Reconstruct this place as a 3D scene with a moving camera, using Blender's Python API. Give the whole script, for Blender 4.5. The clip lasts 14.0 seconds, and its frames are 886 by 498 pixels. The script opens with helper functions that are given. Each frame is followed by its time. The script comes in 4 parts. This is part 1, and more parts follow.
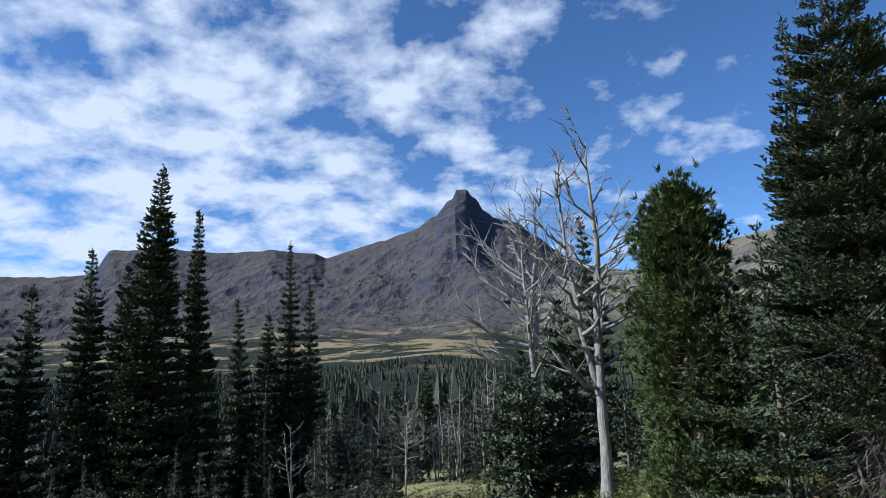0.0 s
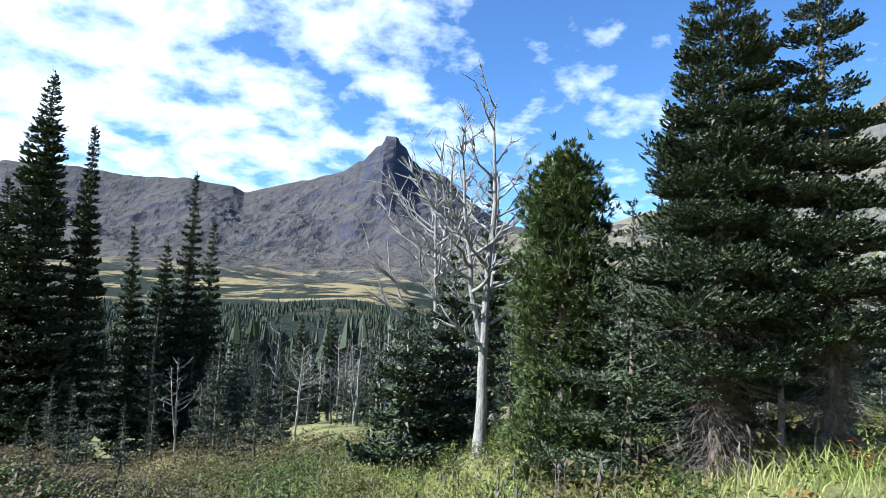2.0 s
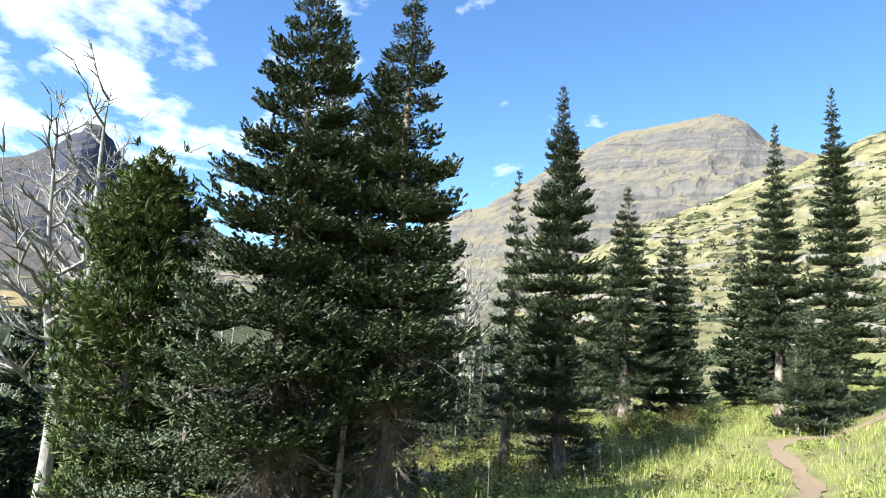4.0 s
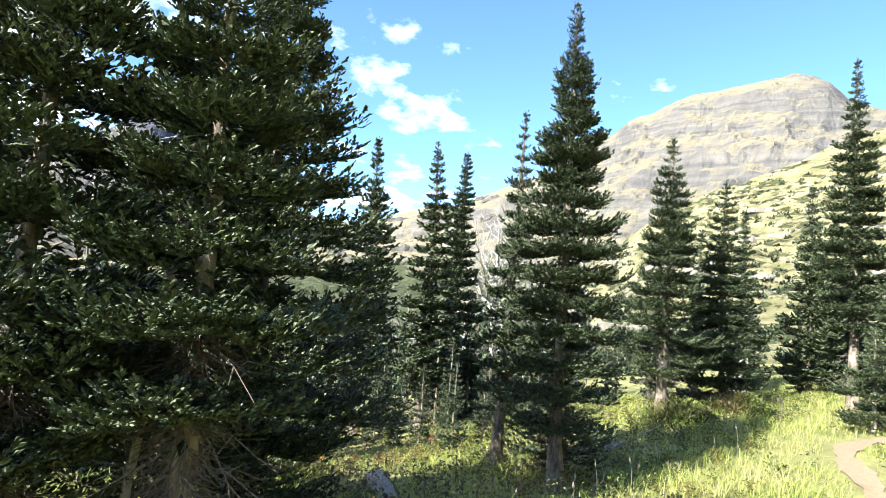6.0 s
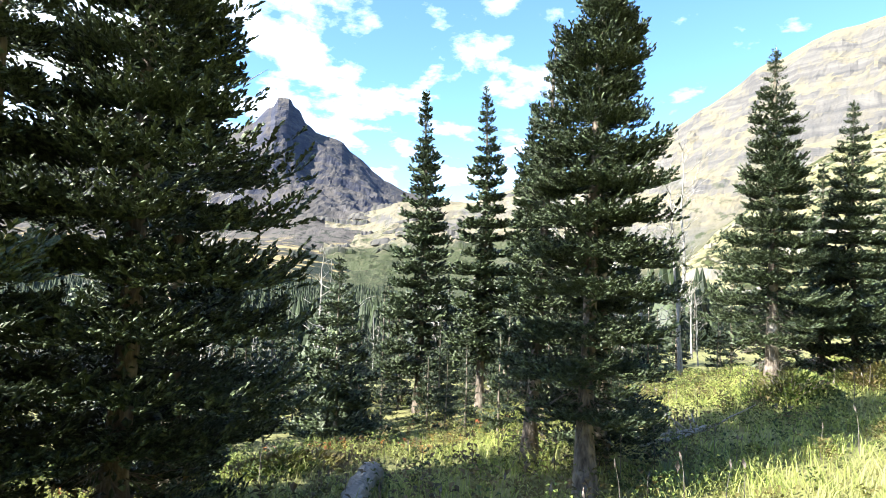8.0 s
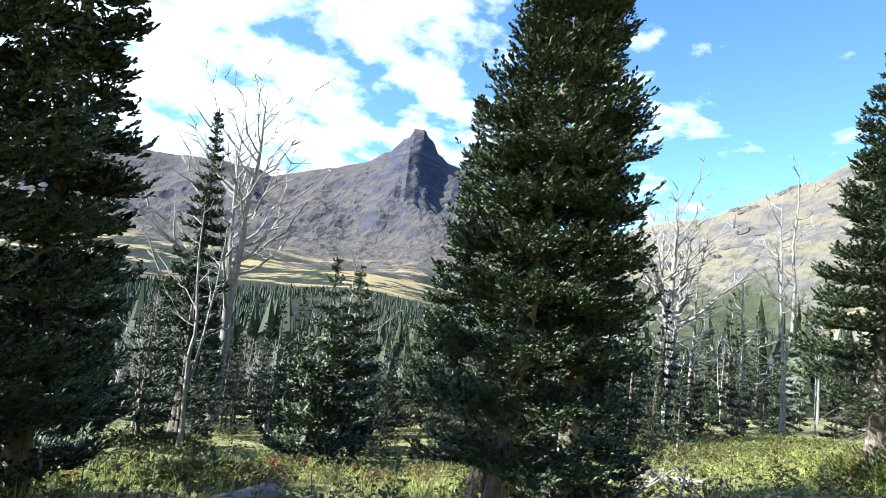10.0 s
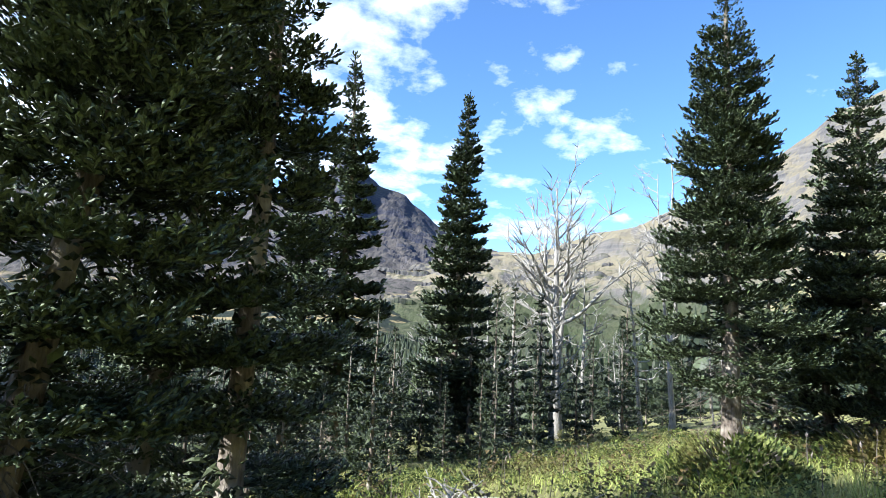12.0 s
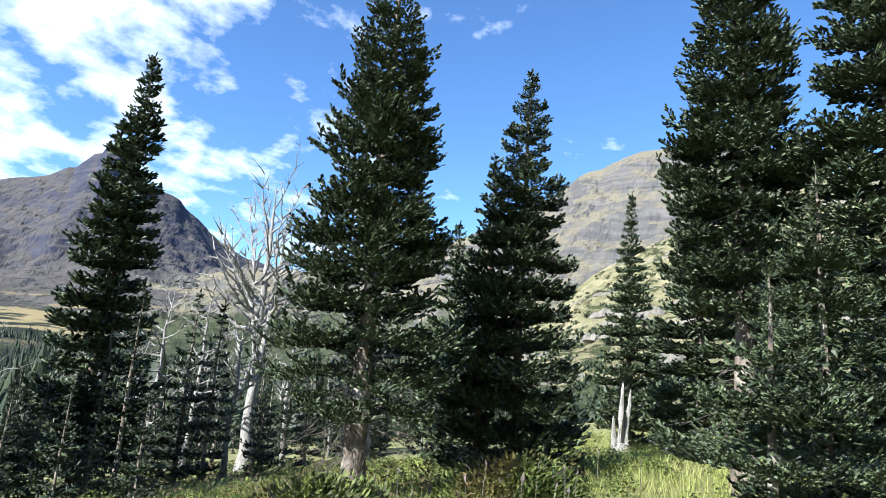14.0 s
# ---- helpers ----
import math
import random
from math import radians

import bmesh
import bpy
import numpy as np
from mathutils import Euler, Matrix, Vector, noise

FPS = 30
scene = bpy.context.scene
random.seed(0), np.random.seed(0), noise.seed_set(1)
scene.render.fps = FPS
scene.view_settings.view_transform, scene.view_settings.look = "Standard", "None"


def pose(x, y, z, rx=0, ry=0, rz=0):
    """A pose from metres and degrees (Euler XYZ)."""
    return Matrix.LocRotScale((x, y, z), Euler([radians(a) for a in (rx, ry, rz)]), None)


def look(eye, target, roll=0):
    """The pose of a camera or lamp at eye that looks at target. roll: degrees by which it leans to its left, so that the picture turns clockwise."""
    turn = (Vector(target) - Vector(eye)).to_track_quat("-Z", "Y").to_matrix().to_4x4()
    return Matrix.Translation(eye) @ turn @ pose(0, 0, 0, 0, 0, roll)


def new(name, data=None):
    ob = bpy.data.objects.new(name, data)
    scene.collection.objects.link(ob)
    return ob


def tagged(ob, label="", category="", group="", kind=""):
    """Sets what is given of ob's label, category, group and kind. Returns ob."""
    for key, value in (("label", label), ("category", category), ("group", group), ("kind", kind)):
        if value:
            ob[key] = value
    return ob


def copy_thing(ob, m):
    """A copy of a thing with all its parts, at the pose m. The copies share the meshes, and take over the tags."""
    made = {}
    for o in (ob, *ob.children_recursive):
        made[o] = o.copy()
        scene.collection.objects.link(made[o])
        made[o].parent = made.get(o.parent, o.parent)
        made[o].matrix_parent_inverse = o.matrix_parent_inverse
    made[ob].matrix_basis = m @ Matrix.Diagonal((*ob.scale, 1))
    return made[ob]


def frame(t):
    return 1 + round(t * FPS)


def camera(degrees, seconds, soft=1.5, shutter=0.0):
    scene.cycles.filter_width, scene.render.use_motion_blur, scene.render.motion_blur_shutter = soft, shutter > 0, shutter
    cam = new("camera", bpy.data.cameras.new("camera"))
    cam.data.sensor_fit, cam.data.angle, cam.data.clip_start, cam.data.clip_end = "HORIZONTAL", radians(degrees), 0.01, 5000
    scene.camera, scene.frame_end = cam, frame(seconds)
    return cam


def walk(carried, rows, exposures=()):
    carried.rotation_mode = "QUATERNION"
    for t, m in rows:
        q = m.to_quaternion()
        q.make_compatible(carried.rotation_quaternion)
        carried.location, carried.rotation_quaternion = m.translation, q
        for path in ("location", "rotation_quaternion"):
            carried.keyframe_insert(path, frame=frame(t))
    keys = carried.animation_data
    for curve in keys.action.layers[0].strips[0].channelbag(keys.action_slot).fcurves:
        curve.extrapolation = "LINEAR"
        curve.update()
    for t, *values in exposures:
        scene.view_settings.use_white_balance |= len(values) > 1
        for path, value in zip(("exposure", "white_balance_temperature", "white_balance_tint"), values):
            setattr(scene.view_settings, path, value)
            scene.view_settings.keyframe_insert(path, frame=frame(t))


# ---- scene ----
cam = camera(73.6, 14.0, soft=0.5)

# seconds, eye x, y, z, heading to the left, tilt up, lean
ROWS = [
    (0, -0.063, 0.073, 1.589, 0.34, 10.16, -2.03),
    (0.5, -0.050, 0.064, 1.615, 1.48, 4.66, 1.98),
    (1, -0.040, 0.067, 1.639, 3.96, 1.42, 3.95),
    (1.5, 0.057, 0.089, 1.622, 3.17, 4.12, 4.57),
    (2, 0.366, 0.100, 1.615, -7.19, 5.32, 2.36),
    (2.5, 0.787, 0.189, 1.692, -17.66, 5.45, -0.42),
    (3, 1.216, 0.267, 1.788, -23.48, 7.24, 0.21),
    (3.5, 1.603, 0.266, 1.865, -29.06, 8.57, 2.10),
    (3.7, 1.780, 0.325, 1.909, -33.70, 8.86, 3.51),
    (5.8, 4.077, 1.347, 2.114, -28.41, 5.81, 4.30),
    (6, 4.336, 1.500, 2.138, -28.03, 5.33, 4.29),
    (6.5, 4.836, 1.795, 2.135, -26.37, 4.38, 4.54),
    (7, 5.408, 2.076, 2.090, -24.47, 3.15, 5.75),
    (7.5, 5.880, 2.278, 2.056, -20.87, 1.59, 3.47),
    (8, 6.512, 2.481, 1.963, -17.13, 2.51, 1.66),
    (8.2, 6.723, 2.551, 1.954, -16.56, 2.16, 1.40),
    (10.3, 9.204, 3.679, 1.696, -2.90, 4.74, 5.15),
    (10.5, 9.408, 3.911, 1.677, -0.49, 3.97, 2.35),
    (11, 9.968, 4.285, 1.637, -1.74, 3.80, 4.43),
    (11.5, 10.759, 4.579, 1.489, -6.38, 5.63, 3.88),
    (12, 11.494, 4.981, 1.470, -10.95, 7.30, 2.42),
    (12.5, 12.156, 5.271, 1.435, -14.80, 10.10, 0.04),
    (13, 12.917, 5.534, 1.440, -20.59, 10.88, -0.92),
    (13.5, 13.533, 5.742, 1.457, -23.83, 10.92, 3.30),
    (14, 14.200, 5.891, 1.457, -31.80, 10.60, 4.25),
]


def carried_pose(x, y, z, heading, tilt, lean):
    h, p = radians(heading), radians(tilt)
    ahead = Vector((-math.sin(h) * math.cos(p), math.cos(h) * math.cos(p), math.sin(p)))
    eye = Vector((x, y, z))
    return look(eye, eye + 2 * ahead, lean)


EXPOSURES = [(0.0, 0.35, 5320, 9), (0.6, 0.75, 5320, 9), (1.5, 1.15, 5320, 7), (3.0, 1.4, 5670, 4), (6.0, 2.13, 6170, 5), (8.2, 2.25, 6120, 6), (10.5, 1.73, 5620, 6), (12.0, 1.67, 5670, 7), (13.0, 1.36, 5570, 7), (14.0, 1.45, 5620, 7)]
walk(cam, [(t, carried_pose(*row)) for t, *row in ROWS], EXPOSURES)

# ---------------------------------------------------------------- light
SUN_AZ, SUN_EL = radians(-101), radians(38.0)
to_sun = Vector((math.sin(SUN_AZ) * math.cos(SUN_EL), math.cos(SUN_AZ) * math.cos(SUN_EL), math.sin(SUN_EL)))
sun = new("sun", bpy.data.lights.new("sun", "SUN"))
sun.data.energy, sun.data.angle, sun.data.color = 5.0, radians(0.6), (1.0, 0.93, 0.82)
sun.matrix_world = Matrix.Translation((0, 0, 60)) @ to_sun.to_track_quat("Z", "Y").to_matrix().to_4x4()


class Nodes:
    """Short hands for one node tree."""

    def __init__(self, tree):
        self.tree = tree
        tree.nodes.clear()

    def add(self, kind, **values):
        node = self.tree.nodes.new(kind)
        for key, value in values.items():
            if key == "operation":
                node.operation = value
            elif key == "blend_type":
                node.blend_type = value
            elif key == "data_type":
                node.data_type = value
        return node

    def put(self, socket, value):
        if isinstance(value, bpy.types.NodeSocket):
            self.tree.links.new(value, socket)
        else:
            socket.default_value = value

    def math(self, op, a, b=0.0, c=0.0, clamp=False):
        node = self.add("ShaderNodeMath", operation=op)
        node.use_clamp = clamp
        for socket, value in zip(node.inputs, (a, b, c)):
            self.put(socket, value)
        return node.outputs[0]

    def noise(self, vector, scale, detail=4.0, rough=0.55, warp=0.0):
        node = self.add("ShaderNodeTexNoise")
        if vector is not None:
            self.put(node.inputs["Vector"], vector)
        self.put(node.inputs["Scale"], scale)
        self.put(node.inputs["Detail"], detail)
        self.put(node.inputs["Roughness"], rough)
        self.put(node.inputs["Distortion"], warp)
        return node.outputs[0]

    def span(self, value, a, b, c=0.0, d=1.0):
        node = self.add("ShaderNodeMapRange")
        for key, v in zip(("Value", "From Min", "From Max", "To Min", "To Max"), (value, a, b, c, d)):
            self.put(node.inputs[key], v)
        return node.outputs[0]

    def mix(self, factor, a, b, blend="MIX"):
        node = self.add("ShaderNodeMix", data_type="RGBA", blend_type=blend)
        self.put(node.inputs[0], factor)
        self.put(node.inputs[6], a)
        self.put(node.inputs[7], b)
        return node.outputs[2]

    def stretch(self, vector, scale):
        node = self.add("ShaderNodeMapping")
        self.put(node.inputs["Vector"], vector)
        node.inputs["Scale"].default_value = scale
        return node.outputs[0]

    def bump(self, height, strength, distance):
        node = self.add("ShaderNodeBump")
        self.put(node.inputs["Strength"], strength)
        self.put(node.inputs["Distance"], distance)
        self.put(node.inputs["Height"], height)
        return node.outputs[0]


def rgb(r, g, b):
    return (r, g, b, 1.0)


def build_world():
    world = bpy.data.worlds.new("sky")
    world.use_nodes = True
    scene.world = world
    n = Nodes(world.node_tree)
    sky = n.add("ShaderNodeTexSky")
    sky.sky_type, sky.sun_disc = "NISHITA", False
    sky.sun_elevation, sky.sun_rotation = SUN_EL, SUN_AZ
    sky.altitude, sky.air_density, sky.dust_density, sky.ozone_density = 2000, 1.0, 0.4, 2.5
    way = n.add("ShaderNodeTexCoord").outputs["Generated"]
    axes = n.add("ShaderNodeSeparateXYZ")
    n.put(axes.inputs[0], way)
    x, y, z = axes.outputs
    lift = n.math("ADD", n.math("MAXIMUM", z, 0.0), 0.30)
    flat = n.add("ShaderNodeCombineXYZ")
    n.put(flat.inputs[0], n.math("DIVIDE", x, lift))
    n.put(flat.inputs[1], n.math("DIVIDE", y, lift))
    big = n.noise(flat.outputs[0], 1.6, 2.0, 0.5)
    fine = n.noise(flat.outputs[0], 5.4, 10.0, 0.58, 0.1)
    # the cloud bank lies on the sun's side of the sky and thins out opposite
    side = n.span(n.math("ADD", n.math("MULTIPLY", x, -0.9), n.math("MULTIPLY", y, 0.55)), -0.35, 0.75, -0.16, 0.085)
    cover = n.math("ADD", n.math("ADD", n.math("MULTIPLY", fine, 0.75), n.math("MULTIPLY", big, 0.25)), side)
    cover = n.span(cover, 0.475, 0.635)
    cover = n.math("MULTIPLY", cover, n.span(z, 0.02, 0.12))
    colour = n.mix(n.math("MULTIPLY", cover, 0.93), n.mix(1.0, sky.outputs[0], rgb(1.62, 1.85, 2.05), "MULTIPLY"), rgb(13.0, 13.2, 13.6))
    back = n.add("ShaderNodeBackground")
    n.put(back.inputs["Color"], colour)
    back.inputs["Strength"].default_value = 0.05
    n.put(n.add("ShaderNodeOutputWorld").inputs["Surface"], back.outputs[0])


build_world()

# ---------------------------------------------------------------- materials


def material(name, rough=0.8):
    m = bpy.data.materials.new(name)
    m.use_nodes = True
    n = Nodes(m.node_tree)
    shader = n.add("ShaderNodeBsdfPrincipled")
    shader.inputs["Roughness"].default_value = rough
    n.put(n.add("ShaderNodeOutputMaterial").inputs["Surface"], shader.outputs[0])
    n.shader = shader
    n.place = n.add("ShaderNodeNewGeometry")
    n.world = n.place.outputs["Position"]
    n.island = n.place.outputs["Random Per Island"]
    return m, n


def leafy(name, dark, light, tint, thin=0.38, rough=0.55, patch_scale=1.7):
    """Needles or blades: each piece has its own shade between dark and light, with patches of a tint."""
    m, n = material(name, rough)
    base = n.mix(n.math("POWER", n.island, 1.6), dark, light)
    patch = n.span(n.noise(n.world, patch_scale, 4.0), 0.46, 0.66)
    base = n.mix(patch, base, tint)
    rare = n.span(n.noise(n.world, 9.0, 2.0), 0.71, 0.77, 0.0, 0.4)
    base = n.mix(rare, base, rgb(0.16, 0.10, 0.04))
    n.put(n.shader.inputs["Base Color"], base)
    n.shader.inputs["Specular IOR Level"].default_value = 0.35
    n.put(n.shader.inputs["Normal"], n.bump(n.noise(n.world, 240.0, 2.0), 0.5, 0.004))
    through_leaf = n.add("ShaderNodeBsdfTranslucent")
    n.put(through_leaf.inputs["Color"], base)
    both = n.add("ShaderNodeMixShader")
    both.inputs[0].default_value = thin
    n.put(both.inputs[1], n.shader.outputs[0])
    n.put(both.inputs[2], through_leaf.outputs[0])
    out = [k for k in n.tree.nodes if k.type == "OUTPUT_MATERIAL"][0]
    n.put(out.inputs["Surface"], both.outputs[0])
    return m


def bark(name, dark, light, lichen, grain=7.0):
    m, n = material(name, 0.9)
    long_way = n.stretch(n.world, (grain, grain, grain * 0.22))
    streak = n.noise(long_way, 3.0, 6.0, 0.65)
    patch = n.noise(n.world, 2.3, 4.0)
    base = n.mix(n.span(streak, 0.32, 0.68), dark, light)
    base = n.mix(n.span(patch, 0.52, 0.68), base, lichen)
    n.put(n.shader.inputs["Base Color"], base)
    n.put(n.shader.inputs["Normal"], n.bump(streak, 0.9, 0.03))
    return m


FIR = leafy("fir_needles", rgb(0.006, 0.010, 0.0045), rgb(0.135, 0.170, 0.082), rgb(0.048, 0.066, 0.029), 0.05, 0.46)
PINE = leafy("pine_needles", rgb(0.022, 0.04, 0.010), rgb(0.14, 0.18, 0.05), rgb(0.11, 0.14, 0.04), 0.15)
FAR_FIR = leafy("far_needles", rgb(0.008, 0.014, 0.007), rgb(0.058, 0.078, 0.031), rgb(0.036, 0.047, 0.021), 0.10)
GRASS = leafy("grass_blades", rgb(0.20, 0.26, 0.05), rgb(0.54, 0.56, 0.17), rgb(0.42, 0.40, 0.17), 0.4, 0.6, 0.9)
HERB = leafy("herb_leaves", rgb(0.02, 0.04, 0.009), rgb(0.21, 0.25, 0.06), rgb(0.15, 0.12, 0.04), 0.3, 0.55, 0.8)
BROWN_LEAF = leafy("withered_leaves", rgb(0.05, 0.04, 0.018), rgb(0.19, 0.13, 0.06), rgb(0.12, 0.10, 0.03), 0.25)
RED_LEAF = leafy("autumn_leaves", rgb(0.22, 0.05, 0.03), rgb(0.38, 0.17, 0.05), rgb(0.30, 0.22, 0.06), 0.35)
BARK = bark("fir_bark", rgb(0.05, 0.037, 0.03), rgb(0.25, 0.20, 0.155), rgb(0.36, 0.315, 0.265))
DEADWOOD = bark("bleached_wood", rgb(0.12, 0.108, 0.096), rgb(0.44, 0.415, 0.38), rgb(0.27, 0.245, 0.22), 9.0)
TWIG = bark("dead_twigs", rgb(0.055, 0.044, 0.038), rgb(0.23, 0.195, 0.17), rgb(0.14, 0.105, 0.085), 14.0)


def ground_material():
    m, n = material("mountain_turf", 0.95)
    turf = n.mix(n.span(n.noise(n.world, 1.3, 5.0), 0.35, 0.65), rgb(0.13, 0.155, 0.04), rgb(0.32, 0.33, 0.10))
    dry = n.mix(n.noise(n.world, 9.0, 4.0), turf, rgb(0.14, 0.11, 0.05))
    n.put(n.shader.inputs["Base Color"], dry)
    n.put(n.shader.inputs["Normal"], n.bump(n.noise(n.world, 14.0, 6.0), 0.8, 0.08))
    return m


def dirt_material():
    m, n = material("trodden_dirt", 0.95)
    base = n.mix(n.noise(n.world, 7.0, 6.0), rgb(0.155, 0.108, 0.066), rgb(0.30, 0.22, 0.14))
    n.put(n.shader.inputs["Base Color"], base)
    n.put(n.shader.inputs["Normal"], n.bump(n.noise(n.world, 30.0, 5.0), 0.6, 0.03))
    return m


def rock_material(name, rock_a, rock_b, green, scree, tree_line, scale=1.0, meadow=None):
    """Banded rock, scree below it, and turf or woods on the gentler and lower ground."""
    m, n = material(name, 0.95)
    axes = n.add("ShaderNodeSeparateXYZ")
    n.put(axes.inputs[0], n.world)
    z = axes.outputs[2]
    wander = n.noise(n.world, 0.006 * scale, 4.0)
    level = n.math("ADD", z, n.math("MULTIPLY", wander, 60.0 / scale))
    bands = n.add("ShaderNodeCombineXYZ")
    n.put(bands.inputs[2], n.math("MULTIPLY", level, 0.045 * scale))
    strata = n.noise(bands.outputs[0], 1.0, 5.0, 0.7)
    fine = n.noise(n.stretch(n.world, (1.0, 1.0, 0.25)), 0.035 * scale, 8.0, 0.68)
    rock = n.mix(n.span(strata, 0.36, 0.66), rock_a, rock_b)
    rock = n.mix(n.span(fine, 0.42, 0.62, 0.0, 0.55), rock, rock_a)
    tilt = n.add("ShaderNodeSeparateXYZ")
    n.put(tilt.inputs[0], n.place.outputs["Normal"])
    gentle = n.span(n.math("ADD", tilt.outputs[2], n.math("MULTIPLY", n.math("SUBTRACT", fine, 0.5), 0.6)), 0.62, 0.86)
    base = n.mix(gentle, rock, scree)
    grow = n.math("ADD", n.math("MULTIPLY", n.math("SUBTRACT", n.noise(n.world, 0.009 * scale, 6.0, 0.62), 0.5), 190.0 / scale), z)
    grown = n.span(grow, tree_line, tree_line - 40.0 / scale)
    woods = n.noise(n.world, 0.11 * scale, 3.0, 0.7)
    base = n.mix(n.math("MULTIPLY", grown, n.span(woods, 0.3, 0.6, 0.75, 1.0)), base, green)
    clumps = n.math("MULTIPLY", n.span(n.noise(n.world, 0.045 * scale, 6.0, 0.7), 0.53, 0.6), n.span(z, tree_line * 3.2, tree_line))
    base = n.mix(n.math("MULTIPLY", clumps, 0.85), base, green)
    if meadow:
        strip = n.noise(n.stretch(n.world, (0.55, 1.0, 2.5)), 0.012, 6.0, 0.65)
        strip = n.math("MULTIPLY", n.span(strip, 0.53, 0.57), n.math("MULTIPLY", n.span(z, 80.0, 45.0), n.span(z, -14.0, 0.0)))
        base = n.mix(n.math("MULTIPLY", strip, 0.9), base, meadow)
    n.put(n.shader.inputs["Base Color"], base)
    n.put(n.shader.inputs["Normal"], n.bump(fine, 1.0, 10.0 / scale))
    n.shader.inputs["Specular IOR Level"].default_value = 0.1
    return m


TURF, DIRT = ground_material(), dirt_material()
# The peak's haze and shade are put into its rock colours, blue and dark.
HAZE_TINTED_ROCK = rock_material("haze_tinted_rock", rgb(0.025, 0.030, 0.052), rgb(0.083, 0.078, 0.092), rgb(0.018, 0.026, 0.018), rgb(0.090, 0.080, 0.074), 62.0, 1.0, rgb(0.30, 0.235, 0.12))
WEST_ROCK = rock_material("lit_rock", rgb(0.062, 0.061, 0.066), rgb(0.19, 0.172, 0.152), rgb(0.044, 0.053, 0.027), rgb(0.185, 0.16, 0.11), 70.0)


def hill_material():
    """Dry yellow turf broken by pale ledges and by dark patches of low scrub, drawn out along the slope."""
    m, n = material("hill_turf", 0.95)
    axes = n.add("ShaderNodeSeparateXYZ")
    n.put(axes.inputs[0], n.world)
    level = n.math("ADD", axes.outputs[2], n.math("MULTIPLY", n.noise(n.world, 0.02, 4.0), 26.0))
    band = n.add("ShaderNodeCombineXYZ")
    n.put(band.inputs[2], n.math("MULTIPLY", level, 0.16))
    strata = n.noise(band.outputs[0], 1.0, 4.0, 0.65)
    turf = n.mix(n.span(n.noise(n.world, 0.09, 6.0, 0.65), 0.4, 0.62), rgb(0.15, 0.142, 0.07), rgb(0.27, 0.24, 0.14))
    ledge = n.math("MULTIPLY", n.span(strata, 0.53, 0.59), n.span(n.noise(n.world, 0.05, 6.0, 0.7), 0.42, 0.56))
    base = n.mix(ledge, turf, n.mix(n.noise(n.world, 0.6, 5.0), rgb(0.13, 0.12, 0.105), rgb(0.30, 0.27, 0.23)))
    scrub = n.span(n.noise(n.stretch(n.world, (1.0, 1.0, 2.2)), 0.075, 8.0, 0.74, 0.4), 0.53, 0.575)
    base = n.mix(n.math("MULTIPLY", scrub, 0.9), base, n.mix(n.noise(n.world, 0.8, 4.0), rgb(0.03, 0.042, 0.018), rgb(0.075, 0.09, 0.035)))
    n.put(n.shader.inputs["Base Color"], base)
    n.put(n.shader.inputs["Normal"], n.bump(n.math("ADD", n.noise(n.world, 0.35, 8.0, 0.7), scrub), 1.0, 1.6))
    n.shader.inputs["Specular IOR Level"].default_value = 0.1
    return m


SLOPE_ROCK = hill_material()
LEDGE_ROCK = bark("ledge_rock", rgb(0.11, 0.10, 0.09), rgb(0.25, 0.225, 0.19), rgb(0.18, 0.17, 0.11), 0.5)


def water_material():
    m, n = material("lake_water", 0.08)
    n.put(n.shader.inputs["Base Color"], rgb(0.03, 0.06, 0.09))
    n.put(n.shader.inputs["Normal"], n.bump(n.noise(n.world, 1.5, 3.0), 0.2, 0.05))
    return m


WATER = water_material()

# ---------------------------------------------------------------- mesh helpers


def mesh_object(name, verts, faces, mat, parent=None, smooth=False, label=""):
    """verts: n x 3 array; faces: list of index arrays, each with rows of one length."""
    verts = np.asarray(verts, np.float32)
    faces = [np.asarray(f, np.int32) for f in faces if len(f)]
    data = bpy.data.meshes.new(name)
    data.vertices.add(len(verts))
    data.vertices.foreach_set("co", verts.ravel())
    loops = np.concatenate([f.ravel() for f in faces])
    sizes = np.concatenate([np.full(len(f), f.shape[1], np.int32) for f in faces])
    data.loops.add(len(loops))
    data.loops.foreach_set("vertex_index", loops)
    data.polygons.add(len(sizes))
    data.polygons.foreach_set("loop_start", np.r_[0, np.cumsum(sizes)[:-1]].astype(np.int32))
    data.polygons.foreach_set("use_smooth", np.full(len(sizes), smooth))
    data.update(calc_edges=True)
    data.materials.append(mat)
    ob = new(name, data)
    if parent is not None:
        ob.parent = parent
    if label:
        tagged(ob, label)
    return ob


def unit(v):
    return v / np.maximum(np.linalg.norm(v, axis=-1, keepdims=True), 1e-9)


def spindles(at, way, length, width, flat=0.6, roll=None, peak=0.45):
    """Pointed, ridged pieces: n starts, n unit ways, lengths and widths."""
    n = len(at)
    side = unit(np.cross(way, np.array([0.0, 0.0, 1.0]) + 0.01))
    top = np.cross(side, way)
    if roll is not None:
        c, k = np.cos(roll)[:, None], np.sin(roll)[:, None]
        side, top = c * side + k * top, c * top - k * side
    mid = at + way * (length * peak)[:, None]
    w = width[:, None]
    verts = np.stack([at, mid + side * w, mid + top * w * flat, mid - side * w, at + way * length[:, None]], 1).reshape(-1, 3)
    tri = np.array([[0, 1, 2], [0, 2, 3], [4, 2, 1], [4, 3, 2]])
    return verts, (tri[None] + 5 * np.arange(n)[:, None, None]).reshape(-1, 3)


